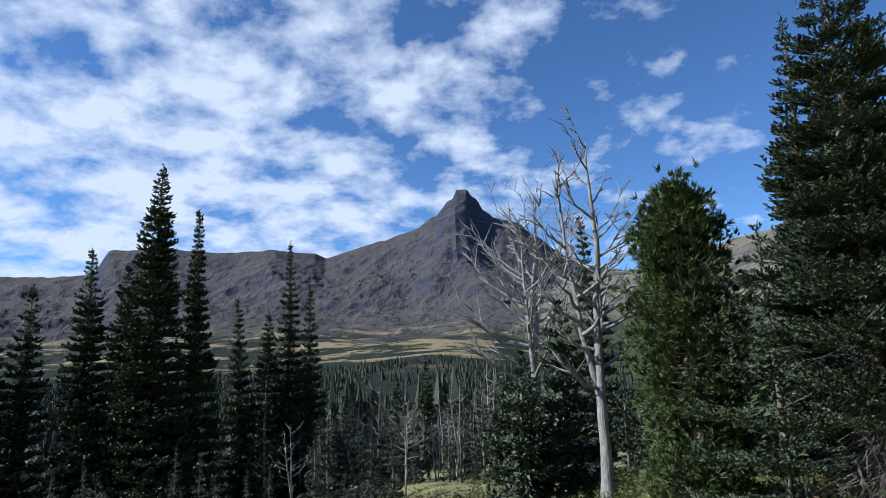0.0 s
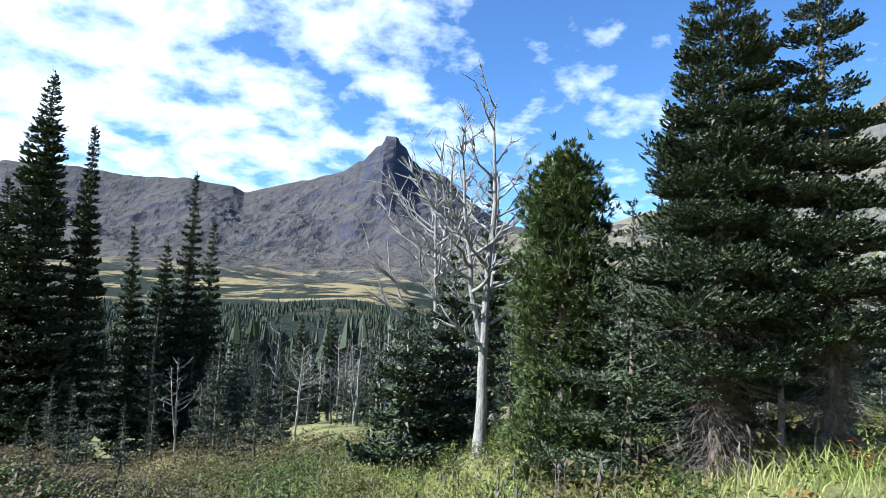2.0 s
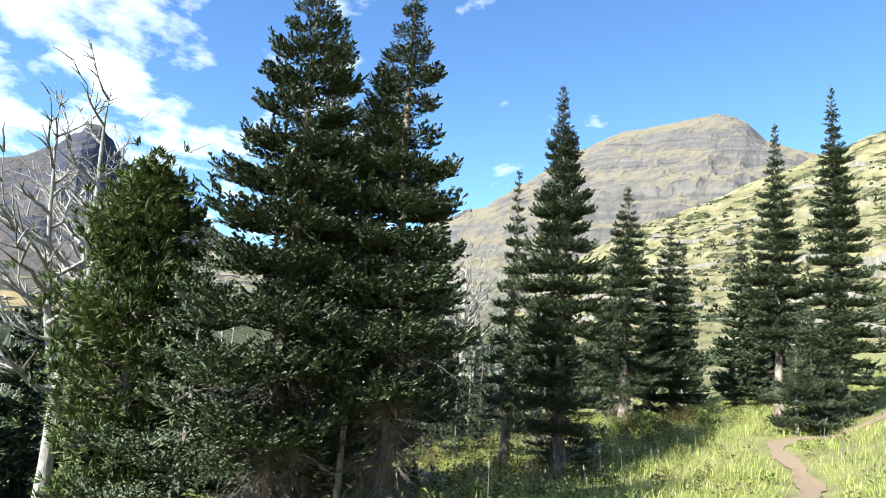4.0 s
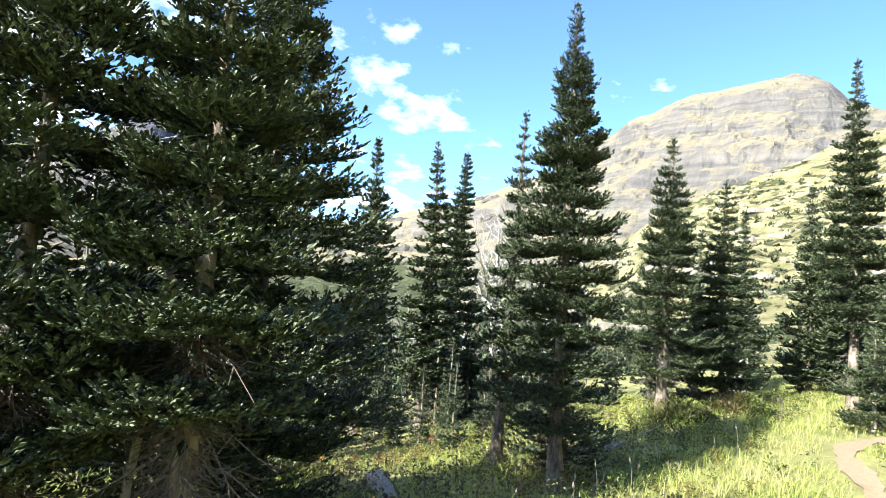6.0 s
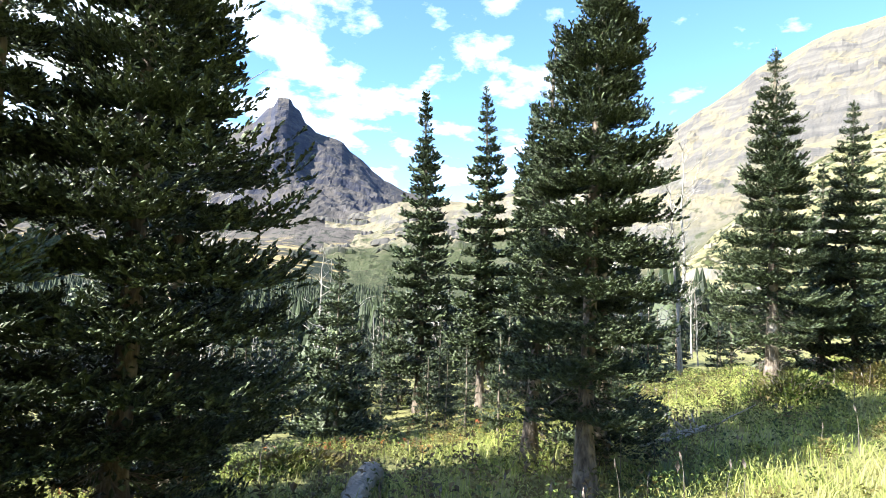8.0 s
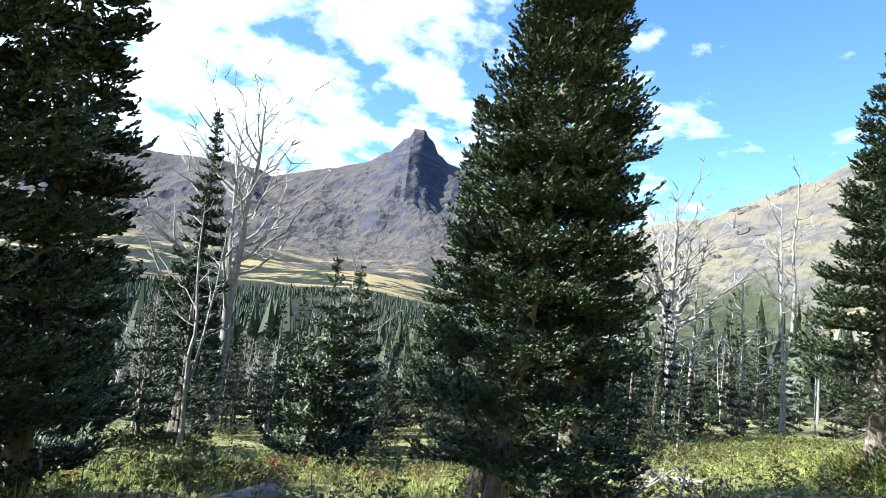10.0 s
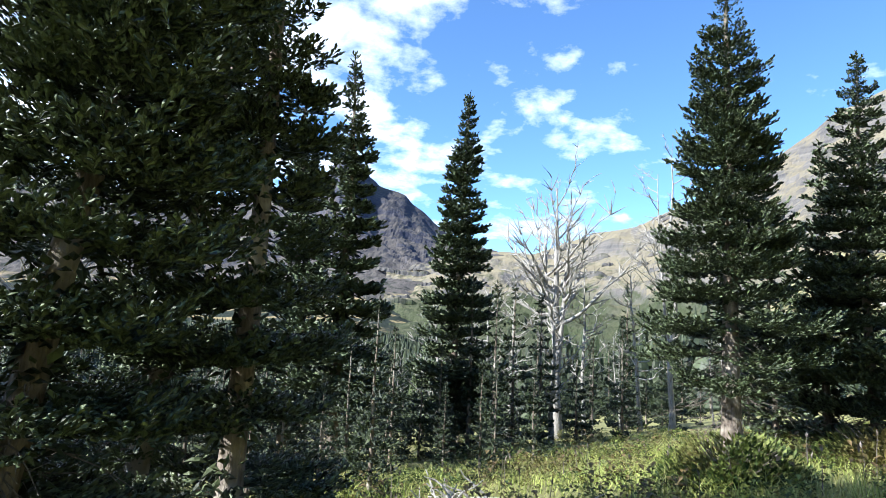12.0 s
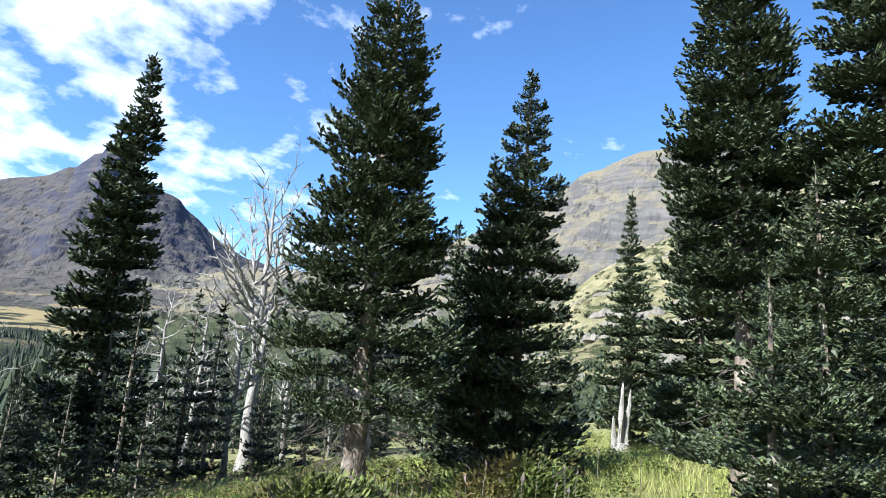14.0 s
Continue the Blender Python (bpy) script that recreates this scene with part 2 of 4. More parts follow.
def tubes(lines, sides=5):
    """lines: list of (points k x 3, radii k). Returns verts and quads of tapered tubes with closed tips."""
    verts, quads, count = [], [], 0
    ring = np.linspace(0, 2 * np.pi, sides, endpoint=False)
    for points, radii in lines:
        points, radii = np.asarray(points, float), np.asarray(radii, float)
        way = unit(np.gradient(points, axis=0))
        helper = np.where(np.abs(way[:, 2:3]) < 0.8, [[0.0, 0.0, 1.0]], [[1.0, 0.0, 0.0]])
        a = unit(np.cross(way, helper))
        b = np.cross(way, a)
        k = len(points)
        verts.append((points[:, None] + radii[:, None, None] * (np.cos(ring)[None, :, None] * a[:, None] + np.sin(ring)[None, :, None] * b[:, None])).reshape(-1, 3))
        i = np.arange(k - 1)[:, None] * sides
        j = np.arange(sides)[None]
        quads.append(np.stack([i + j, i + (j + 1) % sides, i + sides + (j + 1) % sides, i + sides + j], -1).reshape(-1, 4) + count)
        count += k * sides
    return np.concatenate(verts), np.concatenate(quads)


def field(points, size, seed, octaves=4, ridge=False):
    """Fractal noise at n x 3 points."""
    shift = Vector((seed * 13.7, seed * 7.1, seed * 3.3))
    out = np.empty(len(points))
    for k, p in enumerate(np.asarray(points) / size):
        v = Vector(p) + shift
        out[k] = noise.ridged_multi_fractal(v, 1.0, 2.1, octaves, 1.0, 2.0) if ridge else noise.fractal(v, 1.0, 2.1, octaves)
    return out


# ---------------------------------------------------------------- ground
AX, AY = 0.92, 0.39


def ground_z(x, y):
    x, y = np.asarray(x, float), np.asarray(y, float)
    u, v = AX * x + AY * y, -AY * x + AX * y
    z = 0.05 + 0.5 * np.exp(-(((u - 5.5) / 3.2) ** 2)) - 0.14 * np.exp(-(((u - 14) / 2.5) ** 2))
    z = z + 4 * np.tanh(0.025 * np.maximum(u - 18, 0) / 4) * np.exp(-np.maximum(v, 0) / 4)
    z = z - 0.55 * np.exp(-((x - 29.1) ** 2 + (y - 18.8) ** 2) / 24)
    down = 0.18 * (np.sqrt(np.maximum(v, 0) ** 2 + 9) - 3)
    up = 0.5 * (np.sqrt(np.minimum(v, 0) ** 2 + 0.5) - 0.7071)
    z = z - 34 * np.tanh(down / 34) + 90 * np.tanh(up / 90)
    ease = lambda k, a, b: np.clip((k - a) / (b - a), 0, 1) ** 2 * (3 - 2 * np.clip((k - a) / (b - a), 0, 1))  # noqa: E731
    z = z - 0.62 * ease(v, 2.0, 5.5) * ease(u, -1.5, 1.5) * (1 - ease(u, 5.0, 7.5))
    z = z + 0.5 * np.exp(-((x + 5) ** 2 + (y - 6.5) ** 2) / 13)
    return z + 0.05 * np.sin(1.3 * x + 0.4 * y) * np.sin(0.9 * y - 0.5 * x + 1.0)


def gz(x, y):
    return float(ground_z(x, y))


def build_ground():
    radii = np.r_[0.0, np.geomspace(0.25, 4800, 190)]
    turns = np.linspace(0, 2 * np.pi, 300, endpoint=False)
    r, a = np.meshgrid(radii[1:], turns, indexing="ij")
    x, y = 8 + r * np.sin(a), 5 + r * np.cos(a)
    verts = np.r_[[[8, 5, gz(8, 5)]], np.stack([x, y, ground_z(x, y)], -1).reshape(-1, 3)]
    k, m = len(turns), len(radii) - 1
    i, j = np.arange(m - 1)[:, None] * k + 1, np.arange(k)[None]
    quads = np.stack([i + j, i + k + j, i + k + (j + 1) % k, i + (j + 1) % k], -1).reshape(-1, 4)
    fan = np.stack([np.zeros(k, int), 1 + np.arange(k), 1 + (np.arange(k) + 1) % k], -1)
    ob = mesh_object("ground", verts, [fan, quads], TURF, smooth=True)
    tagged(ob, "sloping alpine turf falling away into a wooded valley", "ground", kind="structure")


def polar_mesh(name, az_a, az_b, columns, rows, height, near, far, mat, label):
    """A mountainside: height(az, f) gives the elevation angle in degrees at the fraction f of the way from near to far."""
    az = np.linspace(az_a, az_b, columns)
    f = np.linspace(0, 1, rows)
    A, F = np.meshgrid(az, f, indexing="ij")
    R = near(A) + (far(A) - near(A)) * F
    el = height(A, F, R)
    x, y = R * np.sin(np.radians(A)), R * np.cos(np.radians(A))
    z = 1.6 + R * np.tan(np.radians(el))
    # the far side falls away behind the crest
    back = R[:, -1:] * 1.25
    x = np.c_[x, back * np.sin(np.radians(A[:, :1]))]
    y = np.c_[y, back * np.cos(np.radians(A[:, :1]))]
    z = np.c_[z, z[:, -1:] * 0.4 - 40]
    verts = np.stack([x, y, z], -1).reshape(-1, 3)
    k = rows + 1
    i, j = np.arange(columns - 1)[:, None] * k, np.arange(rows)[None]
    quads = np.stack([i + j, i + k + j, i + k + j + 1, i + j + 1], -1).reshape(-1, 4)
    ob = mesh_object(name, verts, [quads], mat, smooth=False)
    return tagged(ob, label, "mountain")


def knots(az, pairs, F, seed):
    """The crest's elevation; lower down the side its corners are rounded off and wander."""
    xs, ys = zip(*pairs)
    grid = np.linspace(xs[0], xs[-1], 600)
    sharp = np.interp(grid, xs, ys)
    step = grid[1] - grid[0]
    bell = np.exp(-0.5 * (np.arange(-90, 91) * step / 4.0) ** 2)
    soft = np.convolve(np.pad(sharp, 90, mode="edge"), bell / bell.sum(), "valid")
    drift = (1 - F) * 9.0 * np.sin(F * 7.0 + seed) + (1 - F) * 3.0 * np.sin(F * 17.0 + seed * 2)
    f = np.clip(F, 0, 1) ** 2.2
    return f * np.interp(az + drift * 0.35, grid, sharp) + (1 - f) * np.interp(az + drift, grid, soft)


def crags(A, F, R, size, seed, ridge=True):
    pts = np.stack([R * np.sin(np.radians(A)), R * np.cos(np.radians(A)), 0 * R], -1).reshape(-1, 3)
    return field(pts, size, seed, 5, ridge).reshape(A.shape)


def rock_ledges(ob, columns, rows, count, most_i, low_j, high_j, size, mat, seed):
    """Broken rock steps along the contour, each a part of its mountainside. Returns the mountainside's grid."""
    rng = np.random.default_rng(seed)
    co = np.empty(len(ob.data.vertices) * 3, np.float32)
    ob.data.vertices.foreach_get("co", co)
    grid = co.reshape(columns, rows + 1, 3)
    up = np.array([0, 0, 1.0])
    for _ in range(count):
        i, j = int(rng.random() * most_i), low_j + int(rng.random() * (high_j - low_j))
        p = grid[i, j]
        side = unit(grid[i + 1, j] - p)
        side[2] *= 0.4
        out = unit(np.array([-p[0], -p[1], 0.0]))
        long, tall, deep = size * (2.5 + 7 * rng.random()), size * (0.7 + 1.5 * rng.random()), size * (0.8 + rng.random())
        k = 9
        t = np.linspace(-1, 1, k)
        fall = np.sqrt(np.maximum(0, 1 - t**4))[:, None] + 0.12
        jag = 0.65 + 0.6 * rng.random((k, 1))
        mid = p + side * (t * long)[:, None]
        steps = [mid - up * 1.2 * size, mid + out * deep * fall * jag - up * 0.6 * size, mid + out * deep * fall * jag * 0.85 + up * tall * fall * jag, mid - out * 1.6 * size + up * (tall * fall * jag + 0.25 * size)]
        v = np.stack(steps, 1) + rng.normal(0, 0.14 * size, (k, 4, 3))
        a, b = np.arange(k - 1)[:, None] * 4, np.arange(3)[None]
        mesh_object("rock_ledge", v.reshape(-1, 3), [np.stack([a + b, a + b + 4, a + b + 5, a + b + 1], -1).reshape(-1, 4)], mat, ob)
    return grid


def hill_cover(hill):
    """Ledges, and the low dark scrub that grows in patches on the hillside."""
    rng = np.random.default_rng(71)
    grid = rock_ledges(hill, 420, 110, 110, 190, 25, 103, 1.0, LEDGE_ROCK, 71)
    # scrub
    m = 7000
    i, j = (rng.random(m) * 240).astype(int), (rng.random(m) ** 1.25 * 108).astype(int)
    w = rng.random((m, 2, 1))
    p = grid[i, j] + w[:, 0] * (grid[i + 1, j] - grid[i, j]) + w[:, 1] * (grid[i, j + 1] - grid[i, j])
    patch = field(p * [1, 1, 2.0], 22.0, 33, 3)
    p = p[(patch > 0.02) | (rng.random(m) < 0.12)]
    m = len(p)
    c = np.repeat(p, 12, 0) + rng.normal(0, 0.75, (m * 12, 3)) * [1, 1, 0.25]
    way = unit(rng.normal(0, 0.5, (m * 12, 3)) + [0, 0, 0.8])
    v, f = spindles(c - [0, 0, 0.4], way, 0.9 + 1.1 * rng.random(m * 12), 0.28 + 0.25 * rng.random(m * 12), 0.9)
    tagged(mesh_object("hill_scrub", v, [f], FAR_FIR), "patches of low dark scrub on the hillside", "scrub", kind="stuff")


def build_mountains():
    crest = [(-60, 5.0), (-46, 6.6), (-40, 7.0), (-32.4, 7.4), (-31.2, 7.6), (-30.2, 9.7), (-25, 10.1), (-20, 9.9), (-16.5, 10.1), (-12.7, 9.9), (-11.7, 9.5), (-8.9, 10.4), (-5.7, 11.1), (-2.6, 12.3), (-1.4, 13.2), (-0.9, 13.3), (0.3, 14.7), (0.8, 14.9), (1.15, 15.8), (2.3, 15.75), (2.6, 15.1), (3.2, 14.7), (3.7, 13.7), (4.3, 13.3), (4.7, 12.9), (6.4, 12.5), (7.4, 12.0), (8.0, 11.3), (9.0, 10.7), (11.4, 8.8), (14, 7.8), (17, 7.1), (24, 5.0), (30, 2.0)]

    def peak_el(A, F, R):
        S = knots(A, crest, F, 1)
        g = np.interp(F, [0, 0.1, 0.2, 0.42, 0.55, 0.8, 1.0], [0, 0.165, 0.25, 0.42, 0.53, 0.76, 1.0])
        el = -4.6 + (S + 4.6) * g
        rough = crags(A, F, R, 520.0, 3) - 1.0
        fine = crags(A, F, R, 130.0, 5) - 1.0
        fade = np.clip(F * 2.2 - 0.5, 0, 1) * (1 - 0.9 * F**8)
        spur = np.exp(-(((A - (1.8 - 9.0 * (1 - F))) / 1.6) ** 2)) * np.clip((F - 0.55) * 3, 0, 1) * (1 - F**6)
        el = el + fade * (1.5 * rough + 0.42 * fine) + 1.6 * spur + 0.10 * fine * F**8
        sharp = crags(A, F, R, 45.0, 6) - 1.0
        ledge = np.sin(el * 5.2 + 1.5 * rough)
        return el + fade * (0.17 * sharp + 0.03 * ledge)

    polar_mesh("mountain", -60, 30, 460, 130, peak_el, lambda A: 330 + 0 * A, lambda A: 2450 + 150 * np.sin(np.radians(A * 5)), HAZE_TINTED_ROCK,
               "grey mountain tinted blue for haze, with a pointed rock peak above a long ridge")

    saddle = [(8, 5.0), (13, 6.9), (17, 7.15), (20, 7.0), (22.6, 7.9), (26, 9.1), (29.5, 9.7), (32.5, 11.1), (36, 12.5), (44, 14.0), (60, 14.0)]

    def saddle_el(A, F, R):
        S = knots(A, saddle, F, 2)
        g = np.interp(F, [0, 0.1, 0.3, 0.55, 0.62, 0.8, 0.86, 1.0], [0, 0.16, 0.28, 0.48, 0.64, 0.78, 0.93, 1.0])
        fine = crags(A, F, R, 160.0, 8) - 1.0
        return -4.6 + (S + 4.6) * g + (0.8 * fine + 0.25 * (crags(A, F, R, 50.0, 9) - 1) + 0.3 * (crags(A, F, R, 30.0, 10) - 1) * F**4 + 0.6 * (crags(A, F, R, 420.0, 4) - 1) + 0.12 * np.sin((S * g) * 4.6 + 3 * fine)) * np.clip(F * 2, 0, 1) * (1 - 0.9 * F**6)

    saddle_ridge = polar_mesh("ridge", 6, 56, 220, 90, saddle_el, lambda A: 330 + 0 * A, lambda A: 1650 - 8 * (A - 8), WEST_ROCK,
               "sunlit tan and grey rock ridge with ledges")
    rock_ledges(saddle_ridge, 220, 90, 90, 150, 40, 86, 4.5, WEST_ROCK, 72)

    top = [(30, 4.0), (34, 9.0), (36.6, 12.4), (41, 15.3), (43, 16.6), (45.2, 18.0), (47, 18.5), (50.7, 20.0), (55, 20.4), (58.6, 20.9), (60.2, 20.6), (61.2, 20.1), (62.6, 18.4), (66, 17.0), (72, 15.0), (90, 12)]

    def west_el(A, F, R):
        S = knots(A, top, F, 3)
        g = np.interp(F, [0, 0.35, 0.6, 0.66, 0.85, 0.9, 1.0], [0, 0.4, 0.66, 0.75, 0.88, 0.96, 1.0])
        fine = crags(A, F, R, 110.0, 12) - 1.0
        return -3.0 + (S + 3.0) * g + (1.0 * fine + 0.25 * (crags(A, F, R, 40.0, 15) - 1) + 0.7 * (crags(A, F, R, 360.0, 14) - 1) + 0.14 * np.sin((S * g) * 3.3 + 3 * fine)) * np.clip(F * 2, 0, 1) * (1 - 0.80 * F**6)

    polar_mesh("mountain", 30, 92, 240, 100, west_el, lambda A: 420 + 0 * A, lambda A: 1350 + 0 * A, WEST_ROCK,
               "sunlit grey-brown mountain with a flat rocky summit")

    brow = [(36, -3.0), (42, 4.0), (47, 8.5), (52, 11.3), (56.6, 12.9), (62, 15.0), (67, 16.8), (75, 19.5), (90, 24), (115, 28), (150, 25), (200, 14)]

    def slope_el(A, F, R):
        S = knots(A, brow, F, 4)
        fine = crags(A, F, R, 26.0, 21) - 1.0
        small = crags(A, F, R, 7.0, 23) - 1.0
        el = -3.5 + (S + 3.5) * F**0.85 - 9.0 * np.exp(-F * 45)
        return el + (0.75 * fine + 0.3 * small + 0.16 * np.sin(el * 3.0 + 4 * fine)) * np.clip(F * 3, 0, 1) * (1 - 0.75 * F**6)

    hill = polar_mesh("hillside", 36, 200, 420, 110, slope_el, lambda A: 48 + 0 * A, lambda A: 430 + 0 * A, SLOPE_ROCK,
               "steep sunlit hillside of yellow-green turf and pale rock bands")
    hill_cover(hill)


def build_lake():
    a = np.linspace(0, 2 * np.pi, 60, endpoint=False)
    verts = np.stack([8 + 95 * np.cos(a), 300 + 55 * np.sin(a), np.full(60, -30.6)], -1)
    ob = mesh_object("lake", np.r_[verts, [[8, 300, -30.6]]], [np.stack([np.arange(60), (np.arange(60) + 1) % 60, np.full(60, 60)], -1)], WATER)
    tagged(ob, "dark still mountain lake in the valley", "lake", kind="structure")


# the walked line, in plan
LINE = [(-9, -3.2), (-4, -1.6), (0, 0.0), (1.8, 0.35), (4.1, 1.35), (6.7, 2.5), (9.2, 3.65), (11.5, 4.85), (13.1, 5.5), (14.3, 6.3), (15.1, 7.0), (16.1, 7.7), (18.0, 8.1), (20.0, 7.3), (26, 7.6)]


def trail_points(count):
    pts = np.array(LINE, float)
    s = np.r_[0, np.cumsum(np.hypot(*np.diff(pts, axis=0).T))]
    t = np.linspace(0, s[-1], count)
    k = np.stack([np.interp(t, s, pts[:, i]) for i in (0, 1)], -1)
    for _ in range(6):
        k[1:-1] = (k[:-2] + 2 * k[1:-1] + k[2:]) / 4
    return k


def build_trail():
    mid = trail_points(160)
    way = unit(np.gradient(mid, axis=0))
    left = np.stack([-way[:, 1], way[:, 0]], -1)
    across = np.linspace(-1, 1, 9)
    width = 0.19 + 0.05 * np.sin(np.arange(160) * 0.7) + 0.03 * np.sin(np.arange(160) * 2.3)
    pts = mid[:, None] + left[:, None] * (across[None] * width[:, None])[..., None]
    z = ground_z(pts[..., 0], pts[..., 1]) + 0.018 - 0.012 * (1 - across[None] ** 2)
    verts = np.concatenate([pts, z[..., None]], -1).reshape(-1, 3)
    i, j = np.arange(159)[:, None] * 9, np.arange(8)[None]
    quads = np.stack([i + j, i + j + 1, i + 10 + j, i + 9 + j], -1).reshape(-1, 4)[:, ::-1]
    ob = mesh_object("trail", verts, [quads], DIRT, smooth=True)
    tagged(ob, "narrow trodden footpath of pale dry dirt", "path", kind="structure")


build_ground()
build_mountains()
build_lake()
build_trail()

# ---------------------------------------------------------------- trees


def empty_at(name, x, y, z):
    ob = new(name)
    ob.location = (x, y, z)
    ob.empty_display_size = 0.2
    return ob


def trunk_line(rng, height, lean, wobble=0.012, steps=12):
    h = np.linspace(0, height, steps)
    drift = np.cumsum(rng.normal(0, wobble * height / steps * 2, (steps, 2)), 0)
    drift -= drift[:1]
    return np.c_[drift + np.outer(h / height, lean), h]


def fir_tree(name, height, spread, seed, x=None, y=None, bare=0.12, twigs=1.0, size=1.0, lean=(0.0, 0.0), girth=None, ragged=0.25, label="", sunk=0.05, group="", needles=None, boughs=1.0, full=1.2, brush=1.0):
    """A conifer with whorls of drooping boughs: thing > trunk, dead_branches, crown."""
    rng = np.random.default_rng(seed)
    root = empty_at(name, x, y, gz(x, y) - sunk)
    girth = girth or 0.010 * height + 0.02
    line = trunk_line(rng, height, lean)
    h = line[:, 2] / height
    radii = girth * ((1 - h) ** 0.8 * 0.92 + 0.06) * (1 + 0.55 * np.exp(-h * 26))
    radii[-1] = 0.004
    verts, quads = tubes([(line, radii)], 9)
    mesh_object("trunk", verts, [quads], BARK, root, True)
    # boughs
    count = int(height * 50 * boughs * min(1.15, 0.45 + 0.55 * twigs))
    bh = np.sort(bare + (0.985 - bare) * rng.random(count) ** 0.95)
    tiers = height * 3.3
    level = 1 - (1 - bh) ** 0.62
    level = (np.round(level * tiers) + rng.normal(0, 0.11, count)) / tiers
    bh = np.clip(1 - np.maximum(1 - level, 0.002) ** (1 / 0.62), bare, 0.992)
    ang = rng.random(count) * 2 * np.pi
    layer = 1 + 0.45 * ragged * np.sin(bh * height * 4.7 + seed) + ragged * 0.55 * rng.normal(size=count)
    lump = 1 + 0.18 * np.sin(ang * 2 + seed + bh * 5)
    reach = 0.86 * spread * np.minimum(1.0, 0.03 + full * (1 - bh) ** 0.95) * np.clip(layer, 0.5, 1.4) * lump
    reach *= np.clip(0.75 + (bh - bare) * 2.2, 0.6, 1.0)
    start = np.stack([np.interp(bh, h, line[:, i]) for i in (0, 1, 2)], -1)
    out = np.stack([np.cos(ang), np.sin(ang)], -1)
    rise = np.interp(bh, [0, 0.3, 0.7, 0.93, 1], [-0.36, -0.30, -0.20, -0.02, 0.5])

    def bough(s):
        d = reach[:, None] * s
        zz = d * rise[:, None] * (1 - 0.35 * s) - 0.20 * reach[:, None] * s**1.6 * (1 - bh[:, None]) + 0.30 * reach[:, None] * s**4
        return np.concatenate([start[:, None, :2] + out[:, None] * d[..., None], (start[:, None, 2] + zz)[..., None]], -1)

    grid = bough(np.linspace(0, 1.05, 22)[None].repeat(count, 0))

    def on_bough(idx, s):
        pos = s * 20
        lo = pos.astype(int).clip(0, 20)
        step = grid[idx, lo + 1] - grid[idx, lo]
        return grid[idx, lo] + step * (pos - lo)[:, None], unit(step)

    # every bough is a flat fan of side shoots
    fan = np.clip((reach / (0.10 * size)).astype(int), 3, 10)
    idx = np.repeat(np.arange(count), fan)
    order = np.arange(len(idx)) - np.repeat(np.cumsum(fan) - fan, fan)
    s = 0.26 + 0.72 * (order + 0.5 * rng.random(len(idx))) / fan[idx]
    base, along = on_bough(idx, s)
    side = unit(np.cross(along, [0, 0, 1.0]))
    hand = np.where(order % 2 == 0, 1.0, -1.0)
    way = unit(along * 0.8 + side * (hand * (0.45 + 0.5 * rng.random(len(idx))))[:, None] + [0, 0, 0.06])
    long = reach[idx] * (0.14 + 0.46 * (1 - s)) * (0.75 + 0.5 * rng.random(len(idx))) + 0.05 * size
    # the bough's own axis carries shoots too
    axis_base, axis_way = on_bough(np.arange(count), np.full(count, 0.45))
    base, way, long = np.r_[base, axis_base], np.r_[way, axis_way], np.r_[long, reach * 0.6]
    owner = np.r_[idx, np.arange(count)]

    def brushes(gap, length, width, lift):
        per = np.maximum(2, (long / (gap * size)).astype(int))
        k = np.repeat(np.arange(len(long)), per)
        m = len(k)
        f = rng.random(m) ** 0.65
        at = base[k] + way[k] * (long[k] * f)[:, None]
        at[:, 2] += 0.22 * long[k] * f**2 + 0.012 * size * rng.normal(size=m)
        spin = unit(np.cross(way[k], [0, 0, 1.0])) * rng.normal(0, 0.75, m)[:, None]
        to = unit(way[k] * 0.8 + spin + np.stack([0 * f, 0 * f, lift * (0.25 + rng.random(m))], -1))
        small = np.clip(reach[owner[k]] / 0.35, 0.5, 1.0)
        return spindles(at, to, size * length * (0.65 + 0.7 * rng.random(m)) * small, size * width * (0.7 + 0.6 * rng.random(m)) * small**0.6, 0.8, rng.normal(0, 0.5, m), 0.68)

    near_by = twigs > 0.5
    if twigs >= 1.5:
        v, f = brushes(0.023, 0.105, 0.025, 0.8)
    else:
        v, f = brushes(0.034 if near_by else 0.055, 0.145, 0.034, 0.7)
    # the dark heart of the crown, close round the trunk
    each = 4 if twigs > 0.5 else 1
    m = count * each
    k = np.repeat(np.arange(count), each)
    turn = rng.random(m) * 2 * np.pi
    wide = (0.03 + 0.3 * rng.random(m)) * np.minimum(reach[k], 0.7)
    close = np.clip(reach[k] / 0.5, 0.25, 1.0)
    heart = start[k] + np.stack([wide * np.cos(turn), wide * np.sin(turn), rng.normal(-0.05, 0.12, m) * close], -1)
    v2, f2 = spindles(heart, unit(np.stack([np.cos(turn), np.sin(turn), rng.normal(-0.2, 0.6, m)], -1)), 0.20 * size * (0.6 + rng.random(m)) * close, 0.05 * size * (0.6 + rng.random(m)) * close, 0.6)
    v, f = np.r_[v, v2], np.r_[f, f2 + len(v)]
    # the leading shoot
    tip = line[-1]
    m = 14
    tv, tf = spindles(tip - np.c_[np.zeros((m, 2)), np.linspace(0, 0.5, m)], unit(np.c_[rng.normal(0, 0.5, (m, 2)), np.ones(m)]), np.full(m, 0.12 * size), np.full(m, 0.018 * size))
    mesh_object("crown", np.r_[v, tv], [f, tf + len(v)], needles or FIR, root, False)
    # dead lower twigs
    if twigs < 0.5:
        return tagged(root, label, "tree", group)
    lines = []
